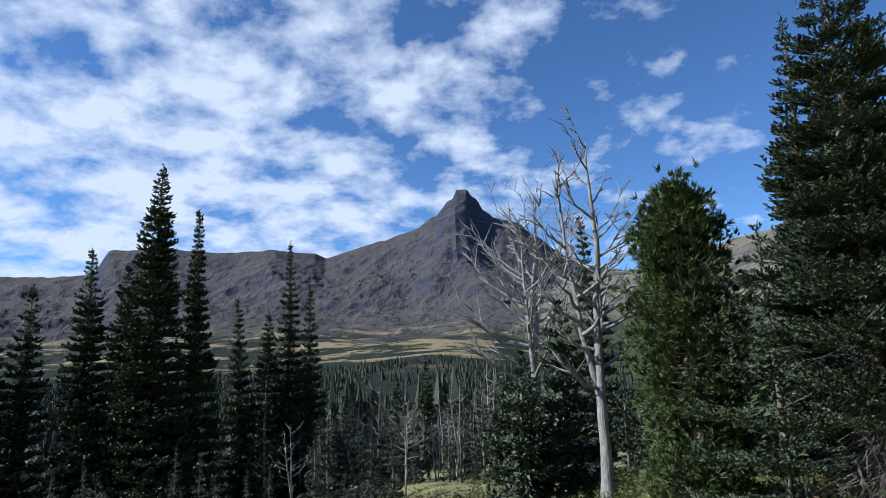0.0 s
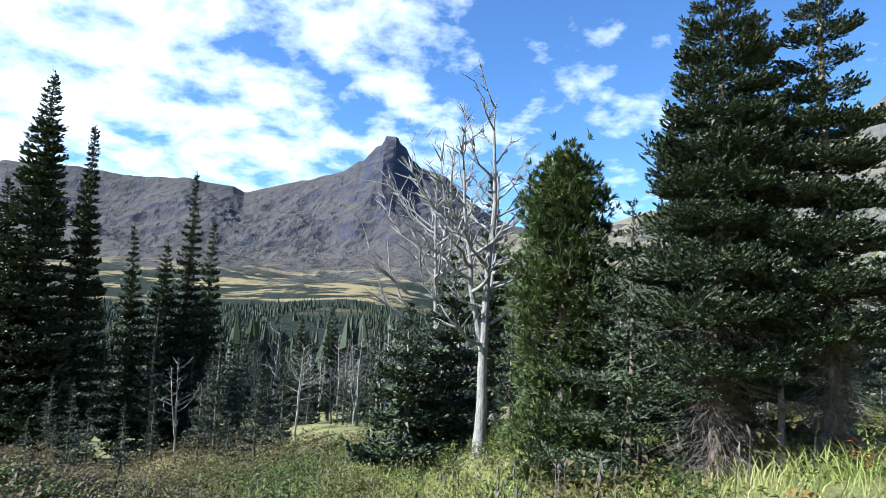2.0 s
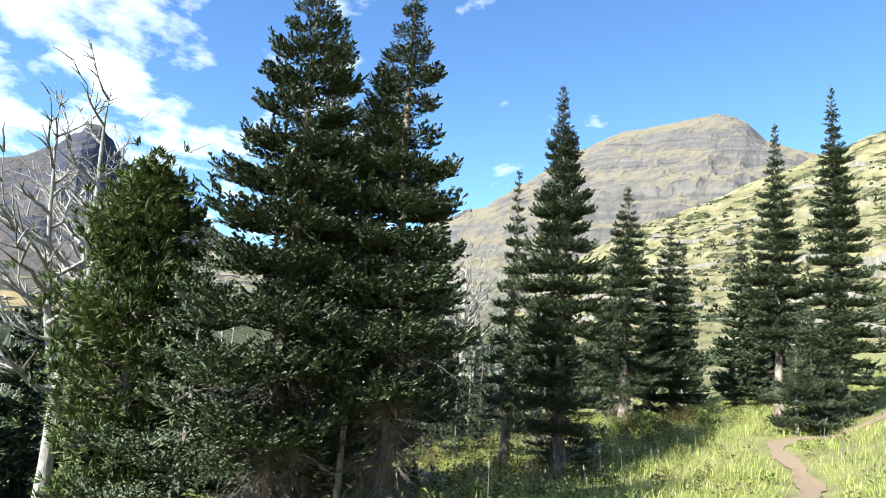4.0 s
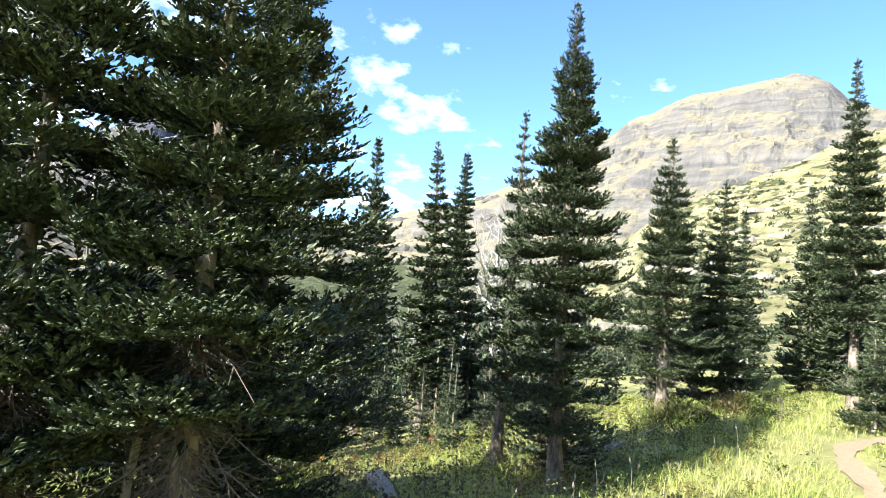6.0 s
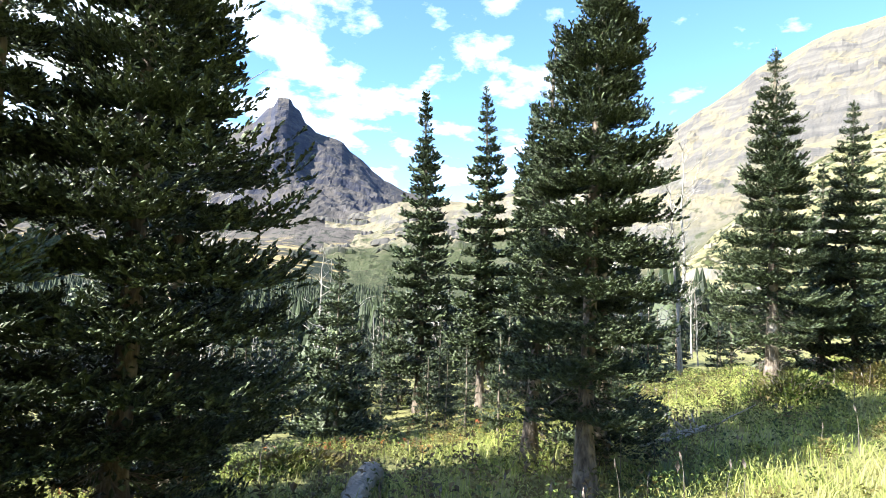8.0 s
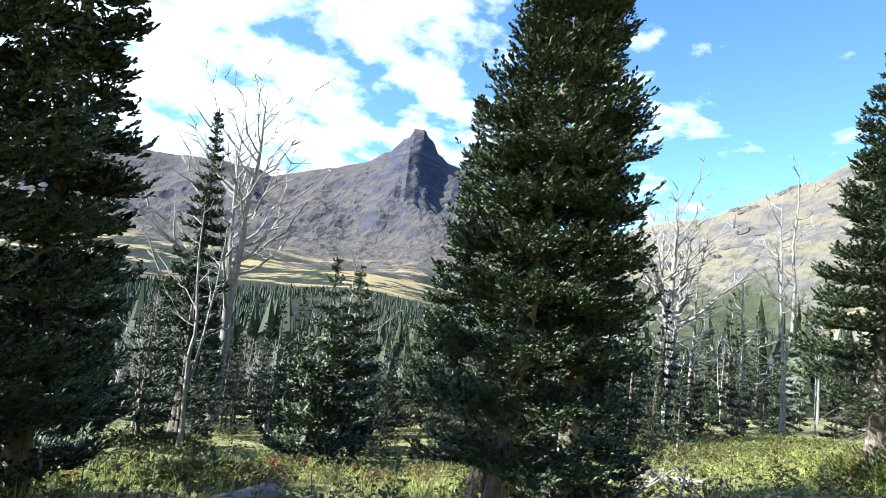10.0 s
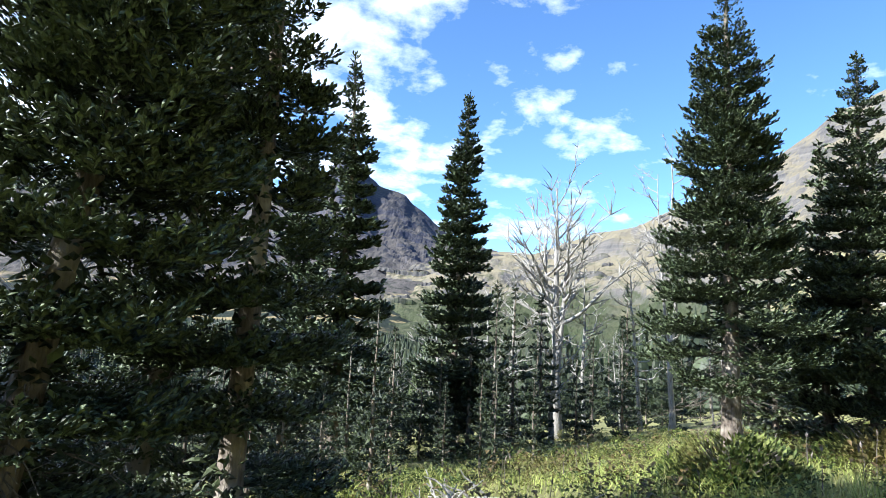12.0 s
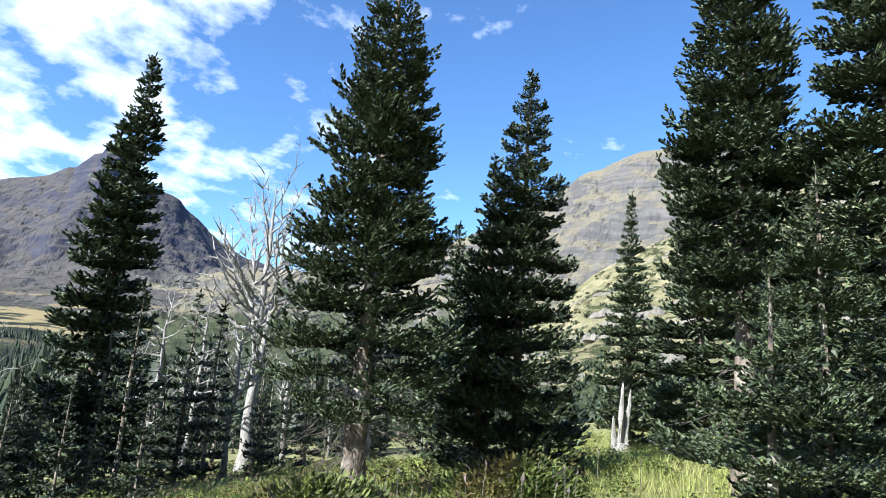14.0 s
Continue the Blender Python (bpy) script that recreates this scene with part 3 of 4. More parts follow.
    for _ in range(int(64 * brush * min(twigs, 1.5) * min(1.0, 0.3 + bare * 4))):
        hh = bare * (0.15 + 1.5 * rng.random()) * height
        a = rng.random() * 2 * np.pi
        L = spread * (0.12 + 0.4 * rng.random() ** 1.3)
        p0 = np.array([np.interp(hh, line[:, 2], line[:, 0]), np.interp(hh, line[:, 2], line[:, 1]), hh])
        t = np.linspace(0, 1, 5)[:, None]
        p = rng.normal(0, 0.085 * L, (5, 3)) * t + p0 + t * L * np.array([math.cos(a), math.sin(a), -0.25]) + t**2 * L * np.array([rng.normal(0, 0.5), rng.normal(0, 0.5), -0.3 + rng.normal(0, 0.3)])
        lines.append((p, np.linspace(0.0065, 0.0015, 5)))
        for q in (1, 2, 2, 3):
            b = p[q] + np.linspace(0, 1, 3)[:, None] * 0.4 * L * unit(np.array([math.cos(a + rng.normal(0, 0.8)), math.sin(a + rng.normal(0, 0.8)), -0.5 + rng.normal(0, 0.2)]))
            lines.append((b, np.linspace(0.004, 0.0015, 3)))
    verts, quads = tubes(lines, 4)
    tagged(mesh_object("deadwood", verts, [quads], TWIG, root, False, "bare grey dead lower twigs"), kind="stuff")
    return tagged(root, label or "tall narrow dark green subalpine fir", "tree", group)


def dead_tree(name, height, seed, x, y, limbs=26, spread=2.2, up=0.9, girth=0.16, lean=(0.0, 0.0), fork=0, label="", group="", low=0.3, sunk=0.05, twig=3, stout=1.0):
    """A bleached, leafless tree: thing > trunk, each main limb, branches."""
    rng = np.random.default_rng(seed)
    root = empty_at(name, x, y, gz(x, y) - sunk)
    line = trunk_line(rng, height, lean, 0.03, 14)
    h = line[:, 2] / height
    radii = girth * ((1 - h) ** 0.75 * 0.95 + 0.03) * (1 + 0.5 * np.exp(-h * 22))
    stems = [(line, radii)]
    for k in range(fork):
        b = 3 + k
        t = np.linspace(0, 1, 10)[:, None]
        a = rng.random() * 6.28
        top = height * (0.9 - 0.1 * k) - line[b, 2]
        p = line[b] + np.c_[np.sin(t * 1.5) * math.cos(a) * 0.5, np.sin(t * 1.5) * math.sin(a) * 0.5, t * top] + np.cumsum(rng.normal(0, 0.02, (10, 3)), 0)
        stems.append((p, np.linspace(radii[b] * 0.75, 0.01, 10)))
    verts, quads = tubes(stems, 9)
    mesh_object("trunk", verts, [quads], DEADWOOD, root, True)
    small = []
    for k in range(limbs):
        p_line, p_rad = stems[k % len(stems)]
        f = low + (0.97 - low) * (k + rng.random()) / limbs
        i = f * (len(p_line) - 1)
        lo = int(i)
        p0 = p_line[lo] + (p_line[min(lo + 1, len(p_line) - 1)] - p_line[lo]) * (i - lo)
        a = rng.random() * 2 * np.pi
        L = spread * (1.15 - 0.8 * f) * (0.45 + 0.75 * rng.random())
        t = np.linspace(0, 1, 9)[:, None]
        bend = np.cumsum(rng.normal(0, 0.065 * L, (9, 3)), 0) * np.linspace(0, 1, 9)[:, None]
        p = p0 + t * L * np.array([math.cos(a), math.sin(a), up * (0.25 + 0.6 * f) - 0.35]) + t**2 * L * np.array([0, 0, up * 0.55]) + bend
        r0 = stout * max(0.016, np.interp(f, [0, 1], [girth * 0.42, 0.014]))
        v, q = tubes([(p, np.linspace(r0, 0.004, 9))], 6)
        mesh_object("limb", v, [q], DEADWOOD, root, True)
        for _ in range(twig * 2):
            j = 3 + int(rng.random() * 5.5)
            w = unit(np.array([math.cos(a + rng.normal(0, 0.9)), math.sin(a + rng.normal(0, 0.9)), 0.2 + up * rng.random()]))
            l2 = L * (0.18 + 0.28 * rng.random())
            tt = np.linspace(0, 1, 5)[:, None]
            b = p[j] + tt * l2 * w + np.cumsum(rng.normal(0, 0.03 * l2, (5, 3)), 0) * tt
            small.append((b, np.linspace(r0 * 0.5, 0.004, 5)))
    verts, quads = tubes(small, 4)
    tagged(mesh_object("brushwood", verts, [quads], DEADWOOD, root, False), kind="stuff")
    return tagged(root, label or "bleached grey dead conifer with bare branches", "tree", group)



def pine_tree(name, height, spread, seed, x, y, label):
    """A rounded pine with upswept boughs ending in brushes of needles: thing > trunk, crown."""
    rng = np.random.default_rng(seed)
    root = empty_at(name, x, y, gz(x, y) - 0.05)
    line = trunk_line(rng, height * 0.84, (0.0, 0.0))
    verts, quads = tubes([(line, np.linspace(0.11, 0.012, len(line)))], 9)
    mesh_object("trunk", verts, [quads], BARK, root, True)
    boughs, tufts, ways = [], [], []
    for _ in range(430):
        f = 0.02 + 0.89 * rng.random() ** 0.9
        a = rng.random() * 2 * np.pi
        body = min(1.0, 0.72 + 0.6 * f) * min(1.0, 2.1 * (1.02 - f)) ** 0.9
        L = spread * body * (0.72 + 0.32 * rng.random()) * (1 + 0.12 * math.sin(3 * a + seed))
        p0 = np.array([np.interp(f * height, line[:, 2], line[:, 0]), np.interp(f * height, line[:, 2], line[:, 1]), f * height * 0.93])
        t = np.linspace(0, 1, 7)[:, None]
        o = np.array([math.cos(a), math.sin(a), 0])
        p = p0 + t * L * o + np.array([0, 0, 1.0]) * (t**2 * L * (0.25 + 0.45 * f) - 0.08 * t)
        boughs.append((p, np.linspace(0.014, 0.005, 7)))
        for k in range(11):
            g = 0.35 + 0.65 * rng.random()
            c = np.array([np.interp(g, t[:, 0], p[:, i]) for i in range(3)]) + rng.normal(0, 0.09, 3)
            w = unit(o * 0.7 + np.array([0, 0, 0.75]) + rng.normal(0, 0.35, 3))
            for _ in range(13):
                tufts.append(c + rng.normal(0, 0.012, 3))
                ways.append(unit(w + rng.normal(0, 0.42, 3)))
    v, q = tubes(boughs, 4)
    tagged(mesh_object("branching", v, [q], BARK, root), kind="stuff")
    m = len(tufts)
    v, f = spindles(np.array(tufts), np.array(ways), 0.07 + 0.05 * rng.random(m), 0.0085 + 0.004 * rng.random(m), 0.9)
    mesh_object("crown", v, [f], PINE, root)
    return tagged(root, label, "tree")


def polar(az, dist, eye=(0.0, 0.07)):
    return eye[0] + dist * math.sin(radians(az)), eye[1] + dist * math.cos(radians(az))


def fir_at(az, el, dist, spread, seed, label, **rest):
    """A fir on a bearing from the start of the walk, whose tip stands at an elevation angle."""
    x, y = polar(az, dist)
    height = 1.62 + dist * math.tan(radians(el)) - gz(x, y)
    return fir_tree("fir_tree", height, spread, seed, x, y, label=label, **rest)


NEAR = "firs beside the trail"
CLUMP = "firs of the near clump"
fir_tree("fir_tree", 5.7, 1.08, 11, 3.8, 5.6, 0.19, 3.4, 0.45, (0.0, 0.0), 0.075, boughs=1.6, brush=4.5, label="tall dense dark green fir with pale lower trunk", group=CLUMP)
fir_tree("fir_tree", 5.5, 0.82, 12, 4.72, 5.2, 0.21, 3.4, 0.45, (0.05, 0.1), 0.08, boughs=1.6, brush=4.5, label="dark green fir with reddish dead sprays", group=CLUMP)
fir_tree("fir_tree", 5.4, 0.75, 15, 4.75, 7.15, 0.10, 1.8, 0.55, (0.0, 0.0), 0.09, boughs=1.2, label="tall shaded dark green fir at the clump's back", group=CLUMP)
fir_tree("fir_tree", 6.2, 1.25, 13, 5.48, 7.65, 0.08, 2.1, 0.52, (0.1, 0.0), 0.11, full=1.6, boughs=1.3, label="broad shaded dark green fir in a close clump", group=CLUMP)
fir_tree("fir_tree", 3.3, 1.05, 14, 3.3, 6.4, 0.02, 2.4, 0.5, girth=0.05, label="young blue-green fir with boughs to the ground", group=CLUMP)
fir_tree("fir_tree", 7.6, 0.8, 17, 5.7, 9.3, 0.05, 1.6, 0.78, (0.1, 0.0), 0.11, full=1.25, label="broad dark fir casting shade on the turf", group=CLUMP)
dead_tree("dead_tree", 3.6, 57, 4.4, 5.5, 12, 0.35, 0.4, 0.035, (0.35, 0.3), 0, "thin bare dead pole between firs", twig=1)
pine_tree("pine_tree", 5.0, 0.82, 16, 2.88, 7.5, "rounded yellow-green pine with brush-like upswept boughs")
fir_tree("fir_tree", 8.0, 0.80, 21, 9.92, 8.15, 0.12, 2.0, 0.52, (0.9, 1.1), 0.10, 0.35, full=1.8, boughs=1.55, label="tall ragged fir with sunlit bark patches", group=NEAR)
fir_tree("fir_tree", 6.5, 0.66, 22, 10.1, 9.9, 0.17, 1.8, 0.68, (0.6, 0.7), 0.10, 0.35, label="ragged fir with a pale bare lower trunk", group=NEAR)
fir_tree("fir_tree", 6.2, 0.82, 23, 10.9, 9.5, 0.03, 1.8, 0.54, (0.1, 0.2), 0.11, 0.3, label="dark shaded fir with boughs to the ground", group=NEAR)
fir_tree("fir_tree", 8.1, 0.85, 24, 11.8, 16.2, 0.16, 1.2, 1.0, ragged=0.3, label="slim fir with a pale bare lower trunk", group=NEAR)
fir_tree("fir_tree", 8.9, 1.0, 26, 10.75, 18.2, 0.12, 1.0, 1.05, ragged=0.4, label="tall slim fir with a ragged crown", group=NEAR)
fir_tree("fir_tree", 9.6, 1.15, 28, 14.85, 20.2, 0.08, 1.2, 1.05, ragged=0.45, label="lone ragged dark fir with a clumped top", group=NEAR)
fir_tree("fir_tree", 7.9, 1.5, 29, 17.55, 13.05, 0.16, 2.0, 0.7, girth=0.15, label="tall broad fir with a red-brown trunk foot", group=NEAR)
fir_tree("fir_tree", 6.9, 1.3, 30, 20.4, 13.3, 0.08, 1.7, 0.8, label="dense dark fir standing in shade", group=NEAR)
fir_tree("fir_tree", 5.6, 0.75, 31, 20.2, 14.1, 0.08, 1.2, 1.0, label="narrow dark fir with a snag top", group=NEAR)
fir_tree("fir_tree", 9.6, 1.05, 32, 21.3, 10.15, 0.24, 1.7, 0.78, girth=0.13, label="tall fir with a pale trunk and dead lower boughs", group=NEAR)
fir_tree("fir_tree", 7.6, 1.0, 59, 26.0, 14.0, 0.08, 1.0, 1.0, ragged=0.3, label="narrow fir with a pale trunk foot", group=NEAR)
fir_tree("fir_tree", 10.4, 1.1, 33, 21.8, 8.6, 0.05, 1.5, 0.8, label="tall dense fir with boughs to the ground", group=NEAR)
fir_tree("fir_tree", 2.3, 0.9, 34, 18.8, 8.45, 0.02, 2.6, 0.5, girth=0.05, label="young bright green fir on the slope", group=NEAR)
fir_tree("fir_tree", 3.4, 0.9, 41, 20.0, 8.6, 0.02, 2.4, 0.55, girth=0.05, label="young green fir below taller firs", group=NEAR)
fir_tree("fir_tree", 8.0, 0.75, 35, 4.35, 18.0, 0.18, 1.0, 1.0, lean=(-0.2, 0.6), ragged=0.3, label="slim fir with a pale bare trunk", group=NEAR)
fir_tree("fir_tree", 5.4, 0.7, 36, 4.4, 12.6, 0.05, 1.2, 1.0, label="narrow fir standing in shade", group=NEAR)
fir_tree("fir_tree", 3.6, 0.75, 38, 8.0, 14.0, 0.03, 1.1, 0.9, girth=0.04, label="young fir with an open pointed crown", group=NEAR)
fir_tree("fir_tree", 3.9, 0.8, 42, 8.3, 16.2, 0.03, 1.1, 0.95, girth=0.04, label="young fir with an open pointed crown", group=NEAR)
fir_tree("fir_tree", 3.7, 0.85, 39, 2.05, 11.5, 0.02, 1.3, 0.9, girth=0.05, label="young dark fir beside a dead pine", group=NEAR)
fir_tree("fir_tree", 2.9, 0.8, 43, 1.2, 10.9, 0.02, 1.3, 0.9, girth=0.05, label="small dark fir at the meadow's edge", group=NEAR)
fir_tree("fir_tree", 8.9, 0.95, 58, 30.6, 19.8, 0.05, 0.9, 1.15, ragged=0.35, label="slim fir behind a shattered stump", group=NEAR)
LEFT = "firs against the sun"
# Extra firs out of view, added only to throw shade on the bank.
for k, (x, y, h) in enumerate([(-9.4, 7.4, 6.5), (-11.8, 9.3, 7.2), (-14.5, 11.4, 7.6)]):
    fir_tree("fir_tree", h, 1.2, 160 + k, x, y, 0.03, 0.9, 1.1, label="unseen dense fir added to shade the bank", group=LEFT)
fir_at(-26.4, 17.3, 24.0, 1.5, 40, "tall pointed fir standing against the sun", bare=0.03, twigs=1.0, size=1.2, group=LEFT)
fir_at(-23.4, 13.7, 25.0, 1.0, 44, "slim pointed fir in a dark clump", bare=0.03, twigs=0.85, size=1.25, group=LEFT)
fir_at(-28.6, 8.5, 24.5, 1.3, 45, "dense fir in a dark clump", bare=0.03, twigs=0.85, size=1.25, group=LEFT)
fir_at(-31.4, 9.7, 25.0, 1.1, 46, "dense fir in a dark clump", bare=0.03, twigs=0.85, size=1.25, group=LEFT)
fir_at(-35.4, 6.6, 26.0, 1.0, 47, "slim fir in a dark clump", bare=0.03, twigs=0.75, size=1.25, group=LEFT)
fir_at(-38.1, 5.6, 26.0, 1.0, 48, "slim fir in a dark clump", bare=0.03, twigs=0.75, size=1.25, group=LEFT)
fir_at(-42.1, 6.4, 24.0, 1.1, 49, "slim fir in a dark clump", bare=0.03, twigs=0.75, size=1.25, group=LEFT)
fir_at(-19.5, 5.8, 26.0, 0.9, 50, "slim fir beside a dead top", bare=0.05, twigs=0.9, size=1.1, group=LEFT)
fir_at(-15.2, 11.0, 27.0, 0.85, 61, "tall slim fir with a clubbed tip", bare=0.05, twigs=0.9, size=1.1, ragged=0.4, group=LEFT)
fir_at(-17.0, 4.5, 26.5, 1.1, 62, "dense fir in a dark clump", bare=0.03, twigs=0.75, size=1.25, group=LEFT)
fir_at(-13.5, 6.8, 26.0, 0.95, 63, "slim pointed fir in a dark clump", bare=0.04, twigs=0.9, size=1.1, group=LEFT)
MEADOW = "firs beyond the meadow"
fir_at(-5.2, -1.6, 38.0, 0.9, 64, "far slim fir above dead snags", twigs=0.7, size=1.3, group=MEADOW)
fir_at(-2.5, -0.4, 40.0, 1.0, 65, "far slim fir above dead snags", twigs=0.7, size=1.3, group=MEADOW)
fir_at(4.5, -1.7, 26.0, 0.9, 66, "slim fir at the meadow's edge", twigs=0.8, size=1.2, group=MEADOW)
fir_at(7.0, -0.8, 24.0, 1.0, 67, "slim fir at the meadow's edge", twigs=0.8, size=1.2, group=MEADOW)

dead_tree("dead_tree", 6.2, 51, 2.35, 10.0, 40, 1.5, 1.15, 0.10, (0.2, 0.0), 2, "bleached dead pine with upswept bare limbs", stout=1.25, twig=5)
dead_tree("dead_tree", 12.0, 52, 3.35, 25.1, 40, 3.6, 1.25, 0.21, (0.3, 0.0), 1, "bleached dead conifer with long spreading limbs", stout=1.3, twig=5)
dead_tree("dead_tree", 8.5, 53, 19.2, 24.0, 46, 2.9, 1.25, 0.19, (-0.2, 0.0), 2, "pale dead conifer with many upswept bare branches", stout=1.4, twig=6)
dead_tree("dead_tree", 9.0, 54, 21.7, 21.2, 28, 2.0, 0.9, 0.09, (0, 0), 1, "pale dead conifer behind living firs", stout=1.0, twig=6)

SNAGS = "snags below the trail"
for k, (x, y, h) in enumerate([(16.3, 22.6, 5.0), (17.5, 23.8, 5.4), (18.0, 21.4, 3.8), (20.6, 24.8, 6.2), (15.4, 24.4, 4.6), (22.6, 24.6, 6.4)]):
    dead_tree("dead_tree", h, 80 + k, x, y, 26, 1.5, 0.8, 0.085, (0.25 - 0.1 * k, 0.1), 0, "grey bare snag with short brittle branches", SNAGS, twig=4, stout=1.2)

# ---------------------------------------------------------------- the woods in the valley


def build_woods():
    rng = np.random.default_rng(77)
    firs = [fir_tree("fir_tree", h, w, 200 + k, 0, 60 + 3 * k, 0.04, 0.34, 1.3, boughs=0.62, needles=FAR_FIR, label="dark green fir among valley woods", group="firs of the valley woods")
            for k, (h, w) in enumerate([(5.2, 0.75), (6.2, 0.85), (4.4, 0.8), (5.8, 0.7), (3.6, 0.8)])]
    snags = [dead_tree("dead_tree", h, 300 + k, 4, 60 + 3 * k, 22, 1.5, 0.9, 0.07, (0.3, 0), 1, "grey weathered snag among valley firs", "snags of the valley woods", 0.35, twig=1)
             for k, h in enumerate([5.6, 6.6, 4.8])]
    taken = [tuple(o.location[:2]) for o in scene.objects if o.type == "EMPTY"]
    made = 0
    while made < 74:
        az, dist = -52 + 112 * rng.random(), 18 + 38 * rng.random() ** 0.9
        x, y = polar(az, dist, (8.0, 5.0))
        v = -AY * x + AX * y
        if v < 15.5 or (x < 4 and y < 20.5) or (-5 < x < 2 and y < 23):
            continue
        if any((x - a) ** 2 + (y - b) ** 2 < 1.1 for a, b in taken):
            continue
        taken.append((x, y))
        k = rng.random()
        source = snags[int(rng.random() * 3)] if k < 0.13 else firs[int(rng.random() * 5)]
        scale = (0.8 + 0.4 * rng.random()) * (0.8 if dist < 34 else 1.0)
        copy_thing(source, pose(x, y, gz(x, y) - 0.05, 0, 0, 360 * rng.random()) @ Matrix.Scale(scale, 4))
        made += 1
    made = 0
    while made < 100:
        u, v = 5 + 30 * rng.random(), 10.5 + 12 * rng.random()
        x, y = AX * u - AY * v, AY * u + AX * v
        if x < 3.5 or any((x - a) ** 2 + (y - b) ** 2 < 0.8 for a, b in taken):
            continue
        taken.append((x, y))
        source = snags[int(rng.random() * 3)] if rng.random() < 0.12 else firs[int(rng.random() * 5)]
        copy_thing(source, pose(x, y, gz(x, y) - 0.05, 0, 0, 360 * rng.random()) @ Matrix.Scale(0.42 + 0.34 * rng.random(), 4))
        made += 1
    made = 0
    while made < 72:
        az, dist = -17 + 30 * rng.random(), 18 + 22 * rng.random()
        x, y = polar(az, dist)
        if any((x - a) ** 2 + (y - b) ** 2 < 0.5 for a, b in taken):
            continue
        taken.append((x, y))
        source = snags[int(rng.random() * 3)] if rng.random() < 0.5 else firs[int(rng.random() * 5)]
        copy_thing(source, pose(x, y, gz(x, y) - 0.05, 0, 0, 360 * rng.random()) @ Matrix.Scale(0.5 + 0.28 * rng.random(), 4))
        made += 1
    # young firs at the meadow's far edge and in the hollow below the trail
    spots = [polar(-36 + 33 * rng.random(), 13.5 + 9 * rng.random()) for _ in range(26)]
    for _ in range(20):
        u, v = 14 + 7 * rng.random(), 6.8 + 3.8 * rng.random()
        spots.append((AX * u - AY * v, AY * u + AX * v))
    for x, y in spots:
        if all((x - a) ** 2 + (y - b) ** 2 > 0.5 for a, b in taken):
            taken.append((x, y))
            copy_thing(firs[int(rng.random() * 5)], pose(x, y, gz(x, y) - 0.05, 0, 0, 360 * rng.random()) @ Matrix.Scale(0.26 + 0.22 * rng.random(), 4))
    tall = [fir_tree("fir_tree", h, w, 240 + k, 36 + 2 * k, 15, 0.05, 0.6, 1.35, boughs=0.8, label="tall dark fir beyond the trail", group="firs beyond the trail") for k, (h, w) in enumerate([(6.4, 1.0), (5.4, 0.9)])]
    for _ in range(30):
        u, v = 23 + 24 * rng.random(), 0.5 + 9 * rng.random()
        x, y = AX * u - AY * v, AY * u + AX * v
        if abs((x - 14) * 0.66 - (y - 6) * 0.75) > 2.0 and abs((x - 6) * 0.6 - (y - 2.3) * 0.8) > 1.6:
            copy_thing(tall[int(rng.random() * 2)], pose(x, y, gz(x, y) - 0.05, 0, 0, 360 * rng.random()) @ Matrix.Scale(0.35 + 0.85 * rng.random(), 4))


def spires(name, p, h, rng, levels, label):
    """Far conifers: jagged cones stacked into a spire."""
    m = len(p)
    x, y, z = p.T
    w = h * (0.13 + 0.07 * rng.random(m))
    ring = np.linspace(0, 2 * np.pi, 6, endpoint=False)
    verts, tris = [], []
    for level in range(levels):
        lo = 0.02 + 0.75 * level / max(1, levels - 1) if levels > 2 else 0.35 * level
        hi = min(1.0, lo + 0.38) if levels > 2 else 0.7 + 0.3 * level
        wide = 1.02 - 0.98 * lo
        turn = ring[None] + rng.random((m, 1)) * 6.28
        jag = w[:, None] * wide * (0.5 + 0.9 * rng.random((m, 6)))
        base = np.stack([x[:, None] + jag * np.cos(turn), y[:, None] + jag * np.sin(turn), (z + h * lo)[:, None] - 0.05 * jag + h[:, None] * 0.05 * rng.random((m, 6))], -1)
        tip = np.stack([x, y, z + h * hi], -1)[:, None]
        verts.append(np.concatenate([base, tip], 1).reshape(-1, 3))
        k = np.arange(6)
        tri = np.stack([k, (k + 1) % 6, np.full(6, 6)], -1)
        tris.append((tri[None] + 7 * np.arange(m)[:, None, None] + level * 7 * m).reshape(-1, 3))
    tagged(mesh_object(name, np.concatenate(verts), tris, FAR_FIR), label, "woods", kind="stuff")


